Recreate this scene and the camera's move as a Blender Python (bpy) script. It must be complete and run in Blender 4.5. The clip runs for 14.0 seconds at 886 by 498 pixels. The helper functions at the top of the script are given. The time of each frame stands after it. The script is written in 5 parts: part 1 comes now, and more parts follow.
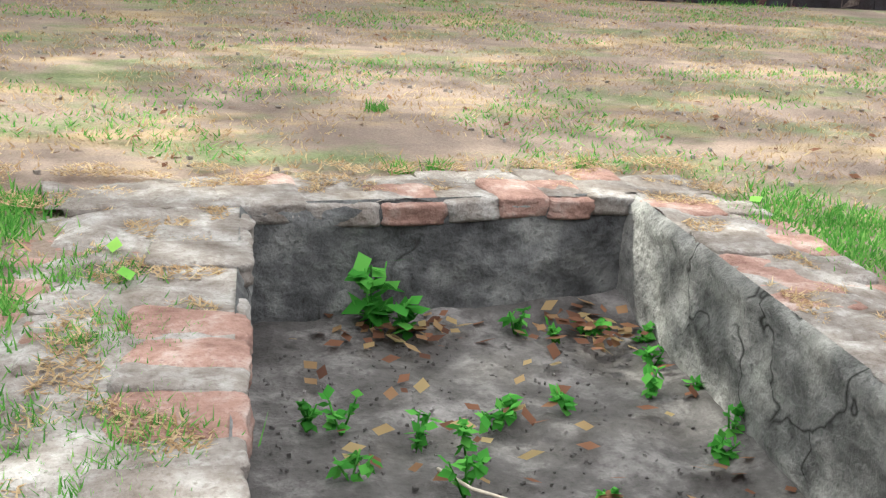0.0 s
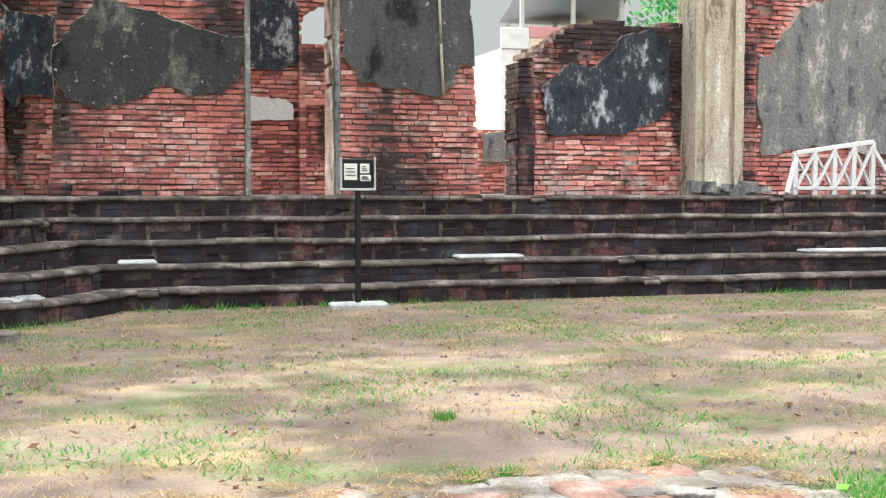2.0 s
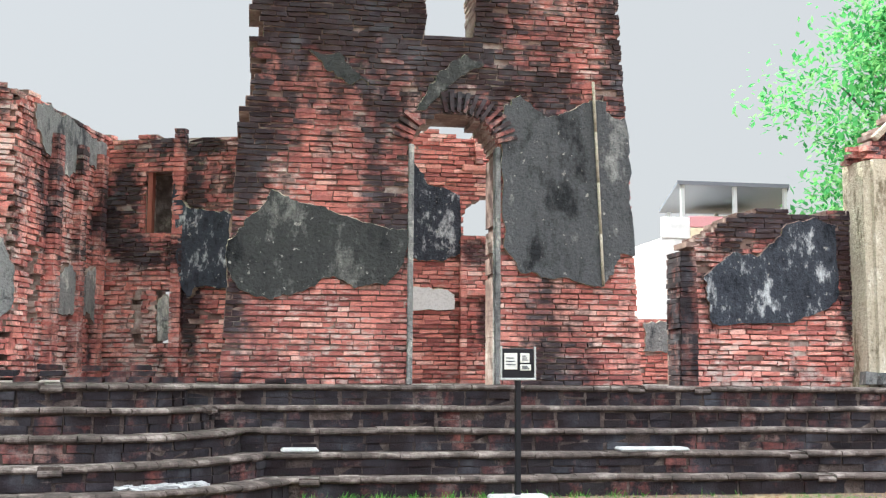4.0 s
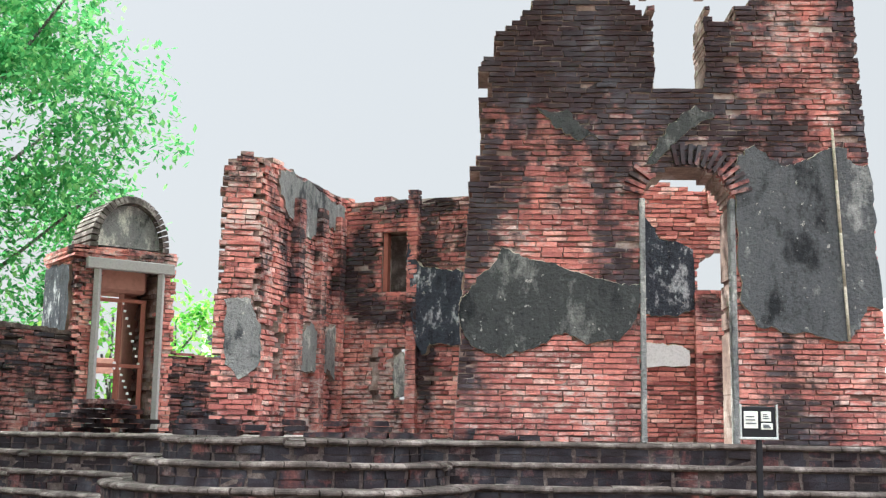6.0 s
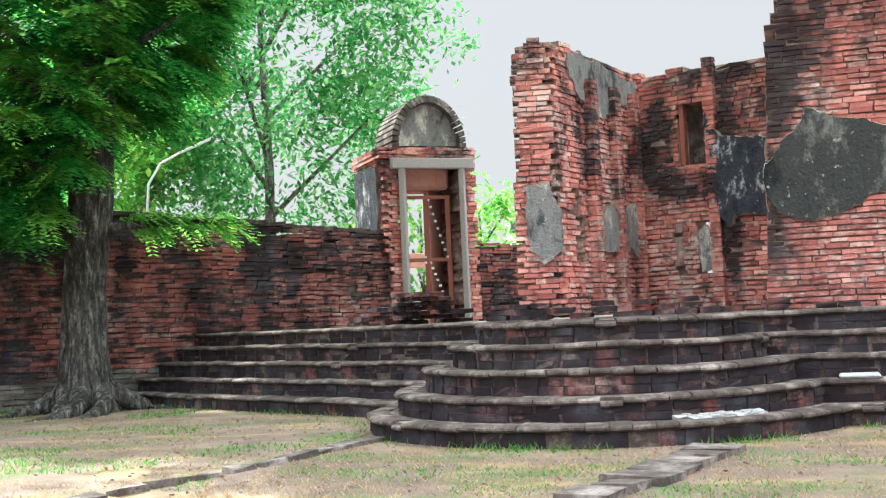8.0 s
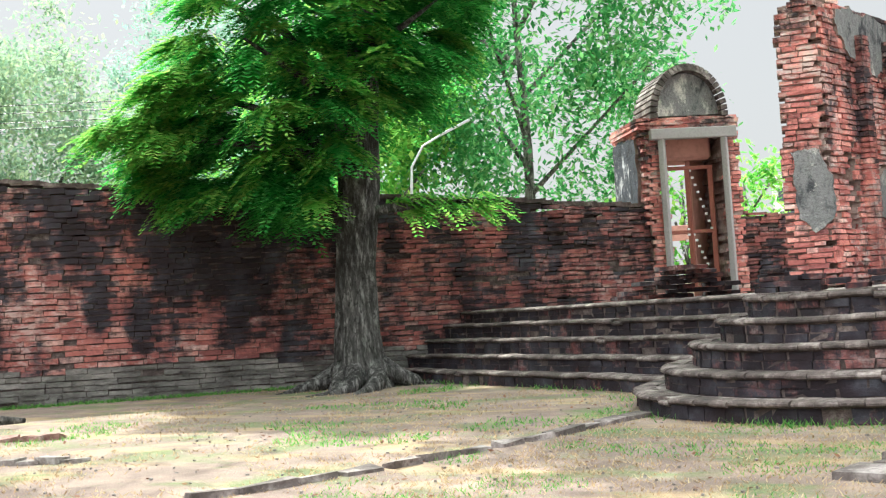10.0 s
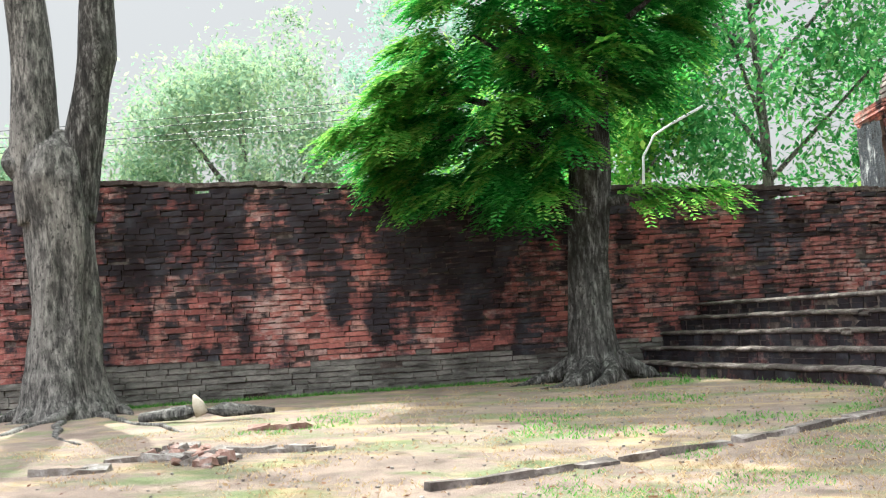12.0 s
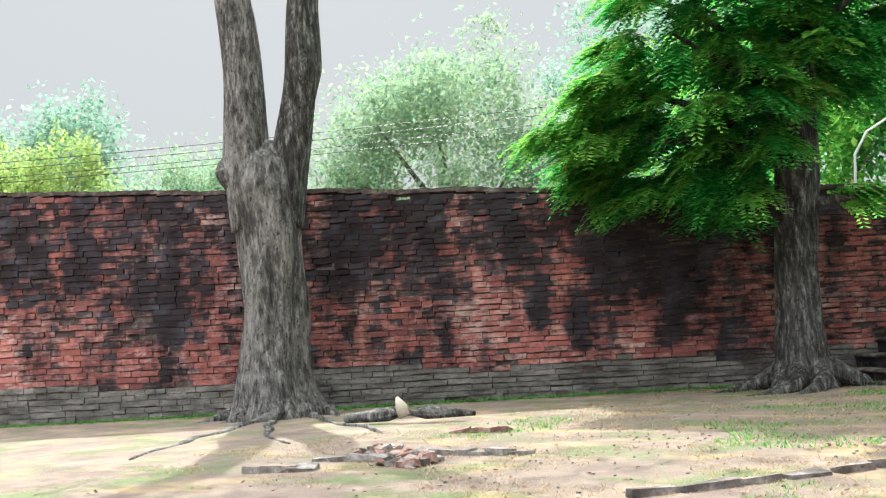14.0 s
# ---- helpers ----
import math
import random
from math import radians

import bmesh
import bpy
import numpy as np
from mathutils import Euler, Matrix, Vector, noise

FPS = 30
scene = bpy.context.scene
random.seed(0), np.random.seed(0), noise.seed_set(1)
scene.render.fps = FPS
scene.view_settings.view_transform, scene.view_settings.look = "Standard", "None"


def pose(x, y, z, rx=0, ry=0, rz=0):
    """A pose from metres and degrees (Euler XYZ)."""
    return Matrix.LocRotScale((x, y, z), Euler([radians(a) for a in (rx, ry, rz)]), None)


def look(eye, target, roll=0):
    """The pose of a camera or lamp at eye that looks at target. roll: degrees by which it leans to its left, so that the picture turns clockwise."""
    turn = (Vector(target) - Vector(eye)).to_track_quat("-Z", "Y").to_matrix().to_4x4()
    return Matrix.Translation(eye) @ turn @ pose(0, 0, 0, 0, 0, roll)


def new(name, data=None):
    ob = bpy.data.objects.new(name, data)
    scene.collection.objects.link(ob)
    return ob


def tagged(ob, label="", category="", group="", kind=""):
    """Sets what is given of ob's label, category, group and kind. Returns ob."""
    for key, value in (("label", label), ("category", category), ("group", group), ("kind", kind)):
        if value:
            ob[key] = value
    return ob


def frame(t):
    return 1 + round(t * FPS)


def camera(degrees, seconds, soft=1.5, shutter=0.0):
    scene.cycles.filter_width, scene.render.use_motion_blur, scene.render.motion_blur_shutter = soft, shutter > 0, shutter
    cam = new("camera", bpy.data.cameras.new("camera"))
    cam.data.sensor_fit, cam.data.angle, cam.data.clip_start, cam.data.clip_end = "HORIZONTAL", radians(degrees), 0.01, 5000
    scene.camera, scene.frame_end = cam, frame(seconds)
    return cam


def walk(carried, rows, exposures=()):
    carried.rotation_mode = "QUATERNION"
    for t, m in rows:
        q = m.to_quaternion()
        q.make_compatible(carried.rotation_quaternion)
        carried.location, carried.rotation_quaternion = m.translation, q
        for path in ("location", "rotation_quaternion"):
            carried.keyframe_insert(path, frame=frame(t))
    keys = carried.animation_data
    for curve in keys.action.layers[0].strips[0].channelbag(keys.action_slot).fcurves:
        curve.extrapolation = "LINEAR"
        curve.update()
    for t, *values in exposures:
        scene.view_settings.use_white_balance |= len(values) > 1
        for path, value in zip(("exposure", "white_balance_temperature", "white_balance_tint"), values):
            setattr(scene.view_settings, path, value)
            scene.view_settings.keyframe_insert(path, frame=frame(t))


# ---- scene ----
cam = camera(41.33, 14.0, soft=1.25)
PATH = [
    (0.0, pose(0, 0, 1.25, 72.23, -4.20, -19.66)),
    (0.5, pose(0, 0, 1.25, 76.32, -2.75, -17.95)),
    (1.0, pose(0, 0, 1.25, 80.41, -1.40, -17.76)),
    (1.5, pose(0, 0, 1.25, 83.86, -0.37, -18.05)),
    (2.0, pose(0, 0, 1.25, 87.02, -0.06, -17.10)),
    (2.5, pose(0, 0, 1.25, 89.60, -0.17, -15.84)),
    (3.0, pose(0, 0, 1.25, 91.84, -0.24, -14.48)),
    (3.5, pose(0, 0, 1.25, 94.07, -0.14, -12.37)),
    (3.7, pose(0, 0, 1.25, 95.00, -0.22, -11.06)),
    (5.8, pose(0, 0, 1.25, 99.01, -0.94, 0.07)),
    (6.0, pose(0, 0, 1.25, 98.84, -0.90, 1.92)),
    (6.5, pose(0, 0, 1.25, 97.93, -0.01, 6.55)),
    (7.0, pose(0, 0, 1.25, 96.22, 1.44, 10.77)),
    (7.5, pose(0, 0, 1.25, 94.53, 2.14, 13.94)),
    (8.0, pose(0, 0, 1.25, 93.31, 2.60, 16.84)),
    (8.2, pose(0, 0, 1.25, 93.02, 2.52, 18.02)),
    (10.3, pose(0, 0, 1.25, 92.87, 3.67, 31.49)),
    (10.5, pose(0, 0, 1.25, 92.87, 3.53, 32.71)),
    (11.0, pose(0, 0, 1.25, 92.91, 3.25, 35.64)),
    (11.5, pose(0, 0, 1.25, 93.00, 3.63, 38.13)),
    (12.0, pose(0, 0, 1.25, 93.23, 4.14, 40.95)),
    (12.5, pose(0, 0, 1.25, 93.57, 4.10, 43.52)),
    (13.0, pose(0, 0, 1.25, 93.61, 4.29, 46.12)),
    (13.5, pose(0, 0, 1.25, 93.77, 4.22, 48.39)),
    (14.0, pose(0, 0, 1.25, 94.12, 3.94, 50.66)),
]
walk(cam, PATH, exposures=[(0, 0.72, 5350, 7), (1.2, 0.78, 5350, 7), (3.0, 1.05, 5200, 7), (6.5, 1.27, 5150, 7), (11, 1.18, 5250, 7), (14, 1.02, 5200, 7)])

# ---- light ----
SUN_AZ, SUN_EL = 57.0, 47.0
world = bpy.data.worlds.new("hazy_sky")
scene.world = world
world.use_nodes = True
wt = world.node_tree
sky = wt.nodes.new("ShaderNodeTexSky")
sky.sky_type = "NISHITA"
sky.sun_disc = False
sky.sun_elevation = radians(SUN_EL)
sky.sun_rotation = radians(-SUN_AZ)
sky.dust_density = 6.0
# thin bright cloud: pale near the horizon, brighter overhead
coord = wt.nodes.new("ShaderNodeTexCoord")
split = wt.nodes.new("ShaderNodeSeparateXYZ")
wt.links.new(coord.outputs["Generated"], split.inputs[0])
veil = wt.nodes.new("ShaderNodeMapRange")
veil.interpolation_type = "SMOOTHSTEP"
veil.inputs[1].default_value, veil.inputs[2].default_value = 0.4, 0.56
veil.inputs[3].default_value, veil.inputs[4].default_value = 0.325, 2.15
wt.links.new(split.outputs[2], veil.inputs[0])
cloud = wt.nodes.new("ShaderNodeVectorMath")
cloud.operation = "SCALE"
cloud.inputs[0].default_value = (1.15, 1.01, 0.82)
wt.links.new(veil.outputs[0], cloud.inputs[3])
dim = wt.nodes.new("ShaderNodeVectorMath")
dim.operation = "SCALE"
dim.inputs[3].default_value = 0.06
wt.links.new(sky.outputs[0], dim.inputs[0])
blend = wt.nodes.new("ShaderNodeMix")
blend.data_type = "RGBA"
blend.inputs[0].default_value = 0.93
wt.links.new(dim.outputs[0], blend.inputs[6])
wt.links.new(cloud.outputs[0], blend.inputs[7])
skyb = wt.nodes["Background"]
wt.links.new(blend.outputs[2], skyb.inputs[0])
skyb.inputs[1].default_value = 1.0
sun_data = bpy.data.lights.new("sun", "SUN")
sun_data.energy = 5.0
sun_data.angle = radians(0.6)
sun_data.color = (1.0, 0.87, 0.62)
sun = new("sun", sun_data)
sa, se = radians(SUN_AZ), radians(SUN_EL)
SUN_DIR = Vector((-math.sin(sa) * math.cos(se), math.cos(sa) * math.cos(se), math.sin(se)))
sun.matrix_world = look(SUN_DIR * 60, (0, 0, 0))


# ---- materials ----
class Nodes:
    """Small helper to write node materials."""

    def __init__(self, name, rough=0.9):
        self.mat = bpy.data.materials.new(name)
        self.mat.use_nodes = True
        self.t = self.mat.node_tree
        self.b = self.t.nodes["Principled BSDF"]
        self.b.inputs["Roughness"].default_value = rough
        self.b.inputs["Specular IOR Level"].default_value = 0.25
        self.pos = self.t.nodes.new("ShaderNodeNewGeometry")
        self.info = self.t.nodes.new("ShaderNodeObjectInfo")

    def link(self, a, b):
        self.t.links.new(a, b)

    def noise(self, scale, detail=4, stretch=(1, 1, 1), rough=0.6):
        m = self.t.nodes.new("ShaderNodeMapping")
        m.inputs["Scale"].default_value = stretch
        self.link(self.pos.outputs["Position"], m.inputs[0])
        n = self.t.nodes.new("ShaderNodeTexNoise")
        n.inputs["Scale"].default_value = scale
        n.inputs["Detail"].default_value = detail
        n.inputs["Roughness"].default_value = rough
        self.link(m.outputs[0], n.inputs["Vector"])
        return n.outputs[0]

    def random(self):
        a = self.t.nodes.new("ShaderNodeMath")
        self.link(self.pos.outputs["Random Per Island"], a.inputs[0])
        self.link(self.info.outputs["Random"], a.inputs[1])
        f = self.t.nodes.new("ShaderNodeMath")
        f.operation = "FRACT"
        self.link(a.outputs[0], f.inputs[0])
        return f.outputs[0]

    def ramp(self, x, stops):
        r = self.t.nodes.new("ShaderNodeValToRGB")
        e = r.color_ramp.elements
        while len(e) < len(stops):
            e.new(0.5)
        for el, (p, c) in zip(e, stops):
            el.position = p
            el.color = (*c, 1) if len(c) == 3 else c
        self.link(x, r.inputs[0])
        return r.outputs[0]

    def fac(self, x, lo, hi, amount=1.0):
        r = self.t.nodes.new("ShaderNodeMapRange")
        r.inputs[1].default_value, r.inputs[2].default_value = lo, hi
        r.inputs[3].default_value, r.inputs[4].default_value = 0, amount
        self.link(x, r.inputs[0])
        return r.outputs[0]

    def mix(self, f, a, b, mode="MIX"):
        m = self.t.nodes.new("ShaderNodeMix")
        m.data_type = "RGBA"
        m.blend_type = mode
        for s, i in ((f, 0), (a, 6), (b, 7)):
            if isinstance(s, (int, float)):
                m.inputs[i].default_value = s
            elif isinstance(s, tuple):
                m.inputs[i].default_value = (*s, 1)
            else:
                self.link(s, m.inputs[i])
        return m.outputs[2]

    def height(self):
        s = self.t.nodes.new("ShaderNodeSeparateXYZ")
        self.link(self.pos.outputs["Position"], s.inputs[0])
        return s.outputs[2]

    def done(self, col, bump=None, strength=0.4, dist=0.02):
        if isinstance(col, tuple):
            self.b.inputs["Base Color"].default_value = (*col, 1)
        else:
            self.link(col, self.b.inputs["Base Color"])
        if bump is not None:
            n = self.t.nodes.new("ShaderNodeBump")
            n.inputs["Strength"].default_value = strength
            n.inputs["Distance"].default_value = dist
            self.link(bump, n.inputs["Height"])
            self.link(n.outputs[0], self.b.inputs["Normal"])
        return self.mat


def add_nodes(n, a, b, k=1.0):
    """a * k + b as a node."""
    m = n.t.nodes.new("ShaderNodeMath")
    m.operation = "MULTIPLY_ADD"
    n.link(a, m.inputs[0])
    m.inputs[1].default_value = k
    n.link(b, m.inputs[2])
    return m.outputs[0]


def dark_blob(n, centre, radii, amount):
    """A soft darkening amount round a place on the wall."""
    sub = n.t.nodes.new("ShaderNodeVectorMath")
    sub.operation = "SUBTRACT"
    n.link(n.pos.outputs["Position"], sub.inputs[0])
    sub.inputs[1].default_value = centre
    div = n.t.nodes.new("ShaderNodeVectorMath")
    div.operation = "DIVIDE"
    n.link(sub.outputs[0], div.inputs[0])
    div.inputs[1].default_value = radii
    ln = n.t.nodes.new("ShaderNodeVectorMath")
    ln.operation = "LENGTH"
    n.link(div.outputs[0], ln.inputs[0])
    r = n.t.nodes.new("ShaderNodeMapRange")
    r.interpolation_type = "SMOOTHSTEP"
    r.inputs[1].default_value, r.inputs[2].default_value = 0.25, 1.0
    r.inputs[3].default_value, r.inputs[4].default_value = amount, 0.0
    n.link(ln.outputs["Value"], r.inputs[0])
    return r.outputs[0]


def brick_material(name, soot=(0.5, 0.62), soot_amount=0.9, pale=0.5, bright=1.0, soot_scale=0.55, algae=None, blobs=(), each=0.13, stretch=(1.6, 1.6, 0.55), streak=(1, 1, 2.0)):
    """Old hand-made brick: uneven reds, black algae streaks, pale lime bloom."""
    n = Nodes(name, 0.92)
    k = bright
    base = n.ramp(n.random(), [(0, (0.12 * k, 0.043 * k, 0.041 * k)), (0.3, (0.21 * k, 0.076 * k, 0.067 * k)), (0.62, (0.29 * k, 0.112 * k, 0.095 * k)),
                               (0.88, (0.35 * k, 0.17 * k, 0.145 * k)), (1, (0.42 * k, 0.29 * k, 0.26 * k))])
    # patches of darker and of more orange firing
    base = n.mix(n.fac(n.noise(1.1, 5), 0.42, 0.66, 0.55), base, n.mix(0.5, base, (0.28 * k, 0.09 * k, 0.072 * k)))
    fine = n.noise(38, 5)
    base = n.mix(n.fac(fine, 0.3, 0.8, 0.55), base, n.mix(0.6, base, (0.05, 0.027, 0.025)))
    base = n.mix(n.fac(n.noise(8, 7, (1, 1, 1.6), 0.75), 0.51, 0.66, 0.7), base, n.mix(0.75, base, (0.035, 0.022, 0.022)))
    bloom = n.noise(5, 7, (1, 1, 2.2), 0.72)
    bloom = add_nodes(n, n.noise(0.9, 4), bloom, 0.6)
    base = n.mix(n.fac(bloom, 0.81, 0.98, pale), base, (0.58, 0.48, 0.45))
    total = add_nodes(n, n.random(), n.noise(soot_scale, 7, stretch, 0.68), each)
    total = add_nodes(n, n.noise(5, 7, streak, 0.75), total, 0.45)
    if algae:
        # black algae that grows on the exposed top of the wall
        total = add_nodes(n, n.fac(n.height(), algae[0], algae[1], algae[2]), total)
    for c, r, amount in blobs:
        total = add_nodes(n, dark_blob(n, c, r, amount), total)
    black = n.ramp(n.noise(2.3, 6), [(0.42, (0.011, 0.011, 0.015)), (0.58, (0.03, 0.032, 0.042)), (0.74, (0.085, 0.091, 0.11))])
    col = n.mix(n.fac(total, soot[0] + 0.29, soot[1] + 0.30, soot_amount), base, black)
    return n.done(col, n.noise(45, 6), 0.8, 0.014)


def plaster_material(name, dark, mid, light, scale=1.1, stretch=(1, 1, 0.7), bloom=0.6):
    """Old render: mould in clouds and runs, paler worn areas, specks and pits."""
    n = Nodes(name, 0.9)
    cloud = add_nodes(n, n.noise(scale * 4.5, 7, (1, 1, 0.5), 0.7), n.noise(scale, 8, stretch, 0.7), 0.45)
    col = n.ramp(n.fac(cloud, 0.45, 1.0), [(0.22, dark), (0.44, mid), (0.58, mid), (0.80, light)])
    runs = n.noise(5, 6, (1, 1, 0.08), 0.65)
    col = n.mix(n.fac(runs, 0.52, 0.72, 0.35), col, dark)
    col = n.mix(n.fac(n.noise(30, 4), 0.55, 0.72, 0.55), col, dark)
    col = n.mix(n.fac(n.noise(13, 3), 0.67, 0.71, bloom), col, (0.52, 0.5, 0.47))
    return n.done(col, n.noise(20, 8), 1.0, 0.035)


def stone_material(name, a, b, c, scale=5, stretch=(1, 1, 1)):
    n = Nodes(name, 0.93)
    col = n.ramp(n.noise(scale, 8, stretch, 0.7), [(0.3, a), (0.5, b), (0.68, c)])
    col = n.mix(n.fac(n.random(), 0, 1, 0.35), col, a)
    col = n.mix(n.fac(n.noise(scale * 9, 4, stretch), 0.55, 0.72, 0.6), col, a)
    return n.done(col, n.noise(scale * 4, 7, stretch), 0.9, 0.03)


def bark_material(name, dark, mid, pale, patch=0.7):
    """Furrowed bark: long vertical cracks, cross cracks and pale weathered patches."""
    n = Nodes(name, 0.93)
    furrow = n.noise(12, 8, (1, 1, 0.24), 0.75)
    col = n.ramp(furrow, [(0.36, dark), (0.5, mid), (0.66, pale)])
    col = n.mix(n.fac(n.noise(1.3, 6, (1, 1, 0.45), 0.7), 0.46, 0.62, patch), col, n.mix(0.65, col, pale))
    col = n.mix(n.fac(n.noise(2.4, 7, (1.4, 1.4, 0.35), 0.75), 0.53, 0.6, 0.85), col, n.mix(0.75, col, dark))
    col = n.mix(n.fac(n.noise(17, 6, (1, 1, 0.5), 0.75), 0.53, 0.62, 0.85), col, dark)
    return n.done(col, add_nodes(n, n.noise(30, 5, (1, 1, 0.5)), furrow, 0.4), 1.0, 0.10)


def cement_material(name, a, b, c):
    """Cement with hairline cracks and mould."""
    n = Nodes(name, 0.93)
    col = n.ramp(n.noise(5, 9, (1, 1, 1), 0.72), [(0.32, a), (0.5, b), (0.68, c)])
    col = n.mix(n.fac(n.noise(1.7, 6), 0.45, 0.65, 0.6), col, a)
    col = n.mix(n.fac(n.noise(40, 4), 0.56, 0.68, 0.65), col, a)
    warp = n.t.nodes.new("ShaderNodeTexNoise")
    warp.inputs["Scale"].default_value = 5
    n.link(n.pos.outputs["Position"], warp.inputs["Vector"])
    bend = n.t.nodes.new("ShaderNodeVectorMath")
    bend.operation = "MULTIPLY_ADD"
    n.link(warp.outputs[1], bend.inputs[0])
    bend.inputs[1].default_value = (0.35, 0.35, 0.35)
    n.link(n.pos.outputs["Position"], bend.inputs[2])
    v = n.t.nodes.new("ShaderNodeTexVoronoi")
    v.feature = "DISTANCE_TO_EDGE"
    v.inputs["Scale"].default_value = 1.9
    n.link(bend.outputs[0], v.inputs["Vector"])
    crack = n.t.nodes.new("ShaderNodeMath")
    crack.operation = "MULTIPLY"
    n.link(n.fac(v.outputs["Distance"], 0.02, 0.0, 0.9), crack.inputs[0])
    n.link(n.fac(n.noise(1.6, 3), 0.5, 0.58), crack.inputs[1])
    crack = crack.outputs[0]
    col = n.mix(crack, col, (0.012, 0.012, 0.012))
    return n.done(col, n.noise(20, 8), 1.0, 0.03)


def leaf_material(name, a, b, c):
    n = Nodes(name, 0.75)
    n.b.inputs["Specular IOR Level"].default_value = 0.08
    col = n.ramp(n.random(), [(0, a), (0.55, b), (1, c)])
    n.done(col)
    tr = n.t.nodes.new("ShaderNodeBsdfTranslucent")
    n.link(col, tr.inputs[0])
    ms = n.t.nodes.new("ShaderNodeMixShader")
    ms.inputs[0].default_value = 0.5
    n.link(n.b.outputs[0], ms.inputs[1])
    n.link(tr.outputs[0], ms.inputs[2])
    n.link(ms.outputs[0], n.t.nodes["Material Output"].inputs[0])
    return n.mat


def plain(name, col, rough=0.6, metal=0.0, grain=30):
    n = Nodes(name, rough)
    n.b.inputs["Metallic"].default_value = metal
    dark = tuple(v * 0.65 for v in col)
    return n.done(n.mix(n.fac(n.noise(grain, 5), 0.45, 0.75, 0.7), col, dark), n.noise(grain * 2, 3), 0.15, 0.005)


WALL_DARK_SPOTS = [((-13.4, 16.0, 2.3), (1.7, 1.7, 1.4), 0.17), ((-14.6, 15.1, 1.3), (0.4, 0.4, 0.9), 0.22), ((-15.2, 14.7, 1.5), (0.3, 0.3, 0.7), 0.2),
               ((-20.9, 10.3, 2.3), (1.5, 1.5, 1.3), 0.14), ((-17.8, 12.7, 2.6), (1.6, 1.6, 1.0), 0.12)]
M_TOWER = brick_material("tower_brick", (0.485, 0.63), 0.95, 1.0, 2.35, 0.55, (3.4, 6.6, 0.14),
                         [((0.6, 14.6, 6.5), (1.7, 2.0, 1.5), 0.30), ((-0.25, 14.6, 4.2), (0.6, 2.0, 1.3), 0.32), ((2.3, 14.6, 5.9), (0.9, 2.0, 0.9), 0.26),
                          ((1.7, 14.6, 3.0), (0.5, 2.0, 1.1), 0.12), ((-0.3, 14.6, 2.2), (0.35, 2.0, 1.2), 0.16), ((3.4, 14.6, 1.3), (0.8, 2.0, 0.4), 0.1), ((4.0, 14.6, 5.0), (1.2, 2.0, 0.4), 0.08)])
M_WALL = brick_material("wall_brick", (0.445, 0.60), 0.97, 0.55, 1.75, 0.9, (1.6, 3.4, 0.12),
                        WALL_DARK_SPOTS, 0.17, (1.3, 1.3, 0.6), (0.55, 0.55, 3.4))
M_STEP = brick_material("step_brick", (0.2, 0.44), 0.97, 0.7, 1.5, 1.3)
M_BLACKB = brick_material("blackened_brick", (0.30, 0.5), 0.95, 0.5, 1.0, 2.0)
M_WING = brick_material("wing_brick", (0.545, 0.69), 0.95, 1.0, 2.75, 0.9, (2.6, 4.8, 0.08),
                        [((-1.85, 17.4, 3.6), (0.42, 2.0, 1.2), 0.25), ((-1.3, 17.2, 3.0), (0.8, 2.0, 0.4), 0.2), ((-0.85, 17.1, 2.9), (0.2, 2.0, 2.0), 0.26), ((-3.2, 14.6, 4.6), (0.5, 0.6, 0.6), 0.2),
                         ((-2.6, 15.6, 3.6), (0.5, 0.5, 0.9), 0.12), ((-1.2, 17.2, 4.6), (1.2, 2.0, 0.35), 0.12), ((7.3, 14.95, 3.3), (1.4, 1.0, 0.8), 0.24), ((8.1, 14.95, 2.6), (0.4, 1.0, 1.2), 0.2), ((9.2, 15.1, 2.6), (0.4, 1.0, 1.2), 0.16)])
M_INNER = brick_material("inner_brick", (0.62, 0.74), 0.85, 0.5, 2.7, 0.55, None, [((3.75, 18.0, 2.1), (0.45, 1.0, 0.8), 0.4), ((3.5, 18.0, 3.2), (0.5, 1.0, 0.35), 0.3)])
M_GREYB = stone_material("grey_lime_brick", (0.055, 0.05, 0.047), (0.18, 0.17, 0.16), (0.36, 0.33, 0.31), 2.4, (0.7, 0.7, 2))
M_MORTAR = stone_material("mortar", (0.09, 0.055, 0.048), (0.3, 0.215, 0.19), (0.66, 0.6, 0.56), 1.5)
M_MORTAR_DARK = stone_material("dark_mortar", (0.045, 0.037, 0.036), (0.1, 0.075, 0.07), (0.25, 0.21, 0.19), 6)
M_PL_DARK = plaster_material("dark_plaster", (0.015, 0.016, 0.019), (0.052, 0.054, 0.056), (0.25, 0.25, 0.24), 0.9)
M_PL_SLATE = plaster_material("slate_grey_plaster", (0.02, 0.021, 0.025), (0.095, 0.098, 0.108), (0.36, 0.36, 0.36), 0.9)
M_PL_BLUE = plaster_material("blue_black_plaster", (0.014, 0.016, 0.024), (0.05, 0.056, 0.075), (0.6, 0.62, 0.67), 2.7, (1, 1, 0.6))
M_PL_CREAM = plaster_material("cream_plaster", (0.2, 0.165, 0.115), (0.56, 0.50, 0.40), (0.8, 0.77, 0.69), 5, (1, 1, 0.2))
M_PL_GREY = plaster_material("grey_plaster", (0.06, 0.062, 0.07), (0.24, 0.24, 0.245), (0.66, 0.64, 0.6), 2.0, (1, 1, 0.5))
M_PL_EDGE = stone_material("broken_plaster_edge", (0.3, 0.26, 0.2), (0.5, 0.45, 0.36), (0.7, 0.64, 0.55), 12)
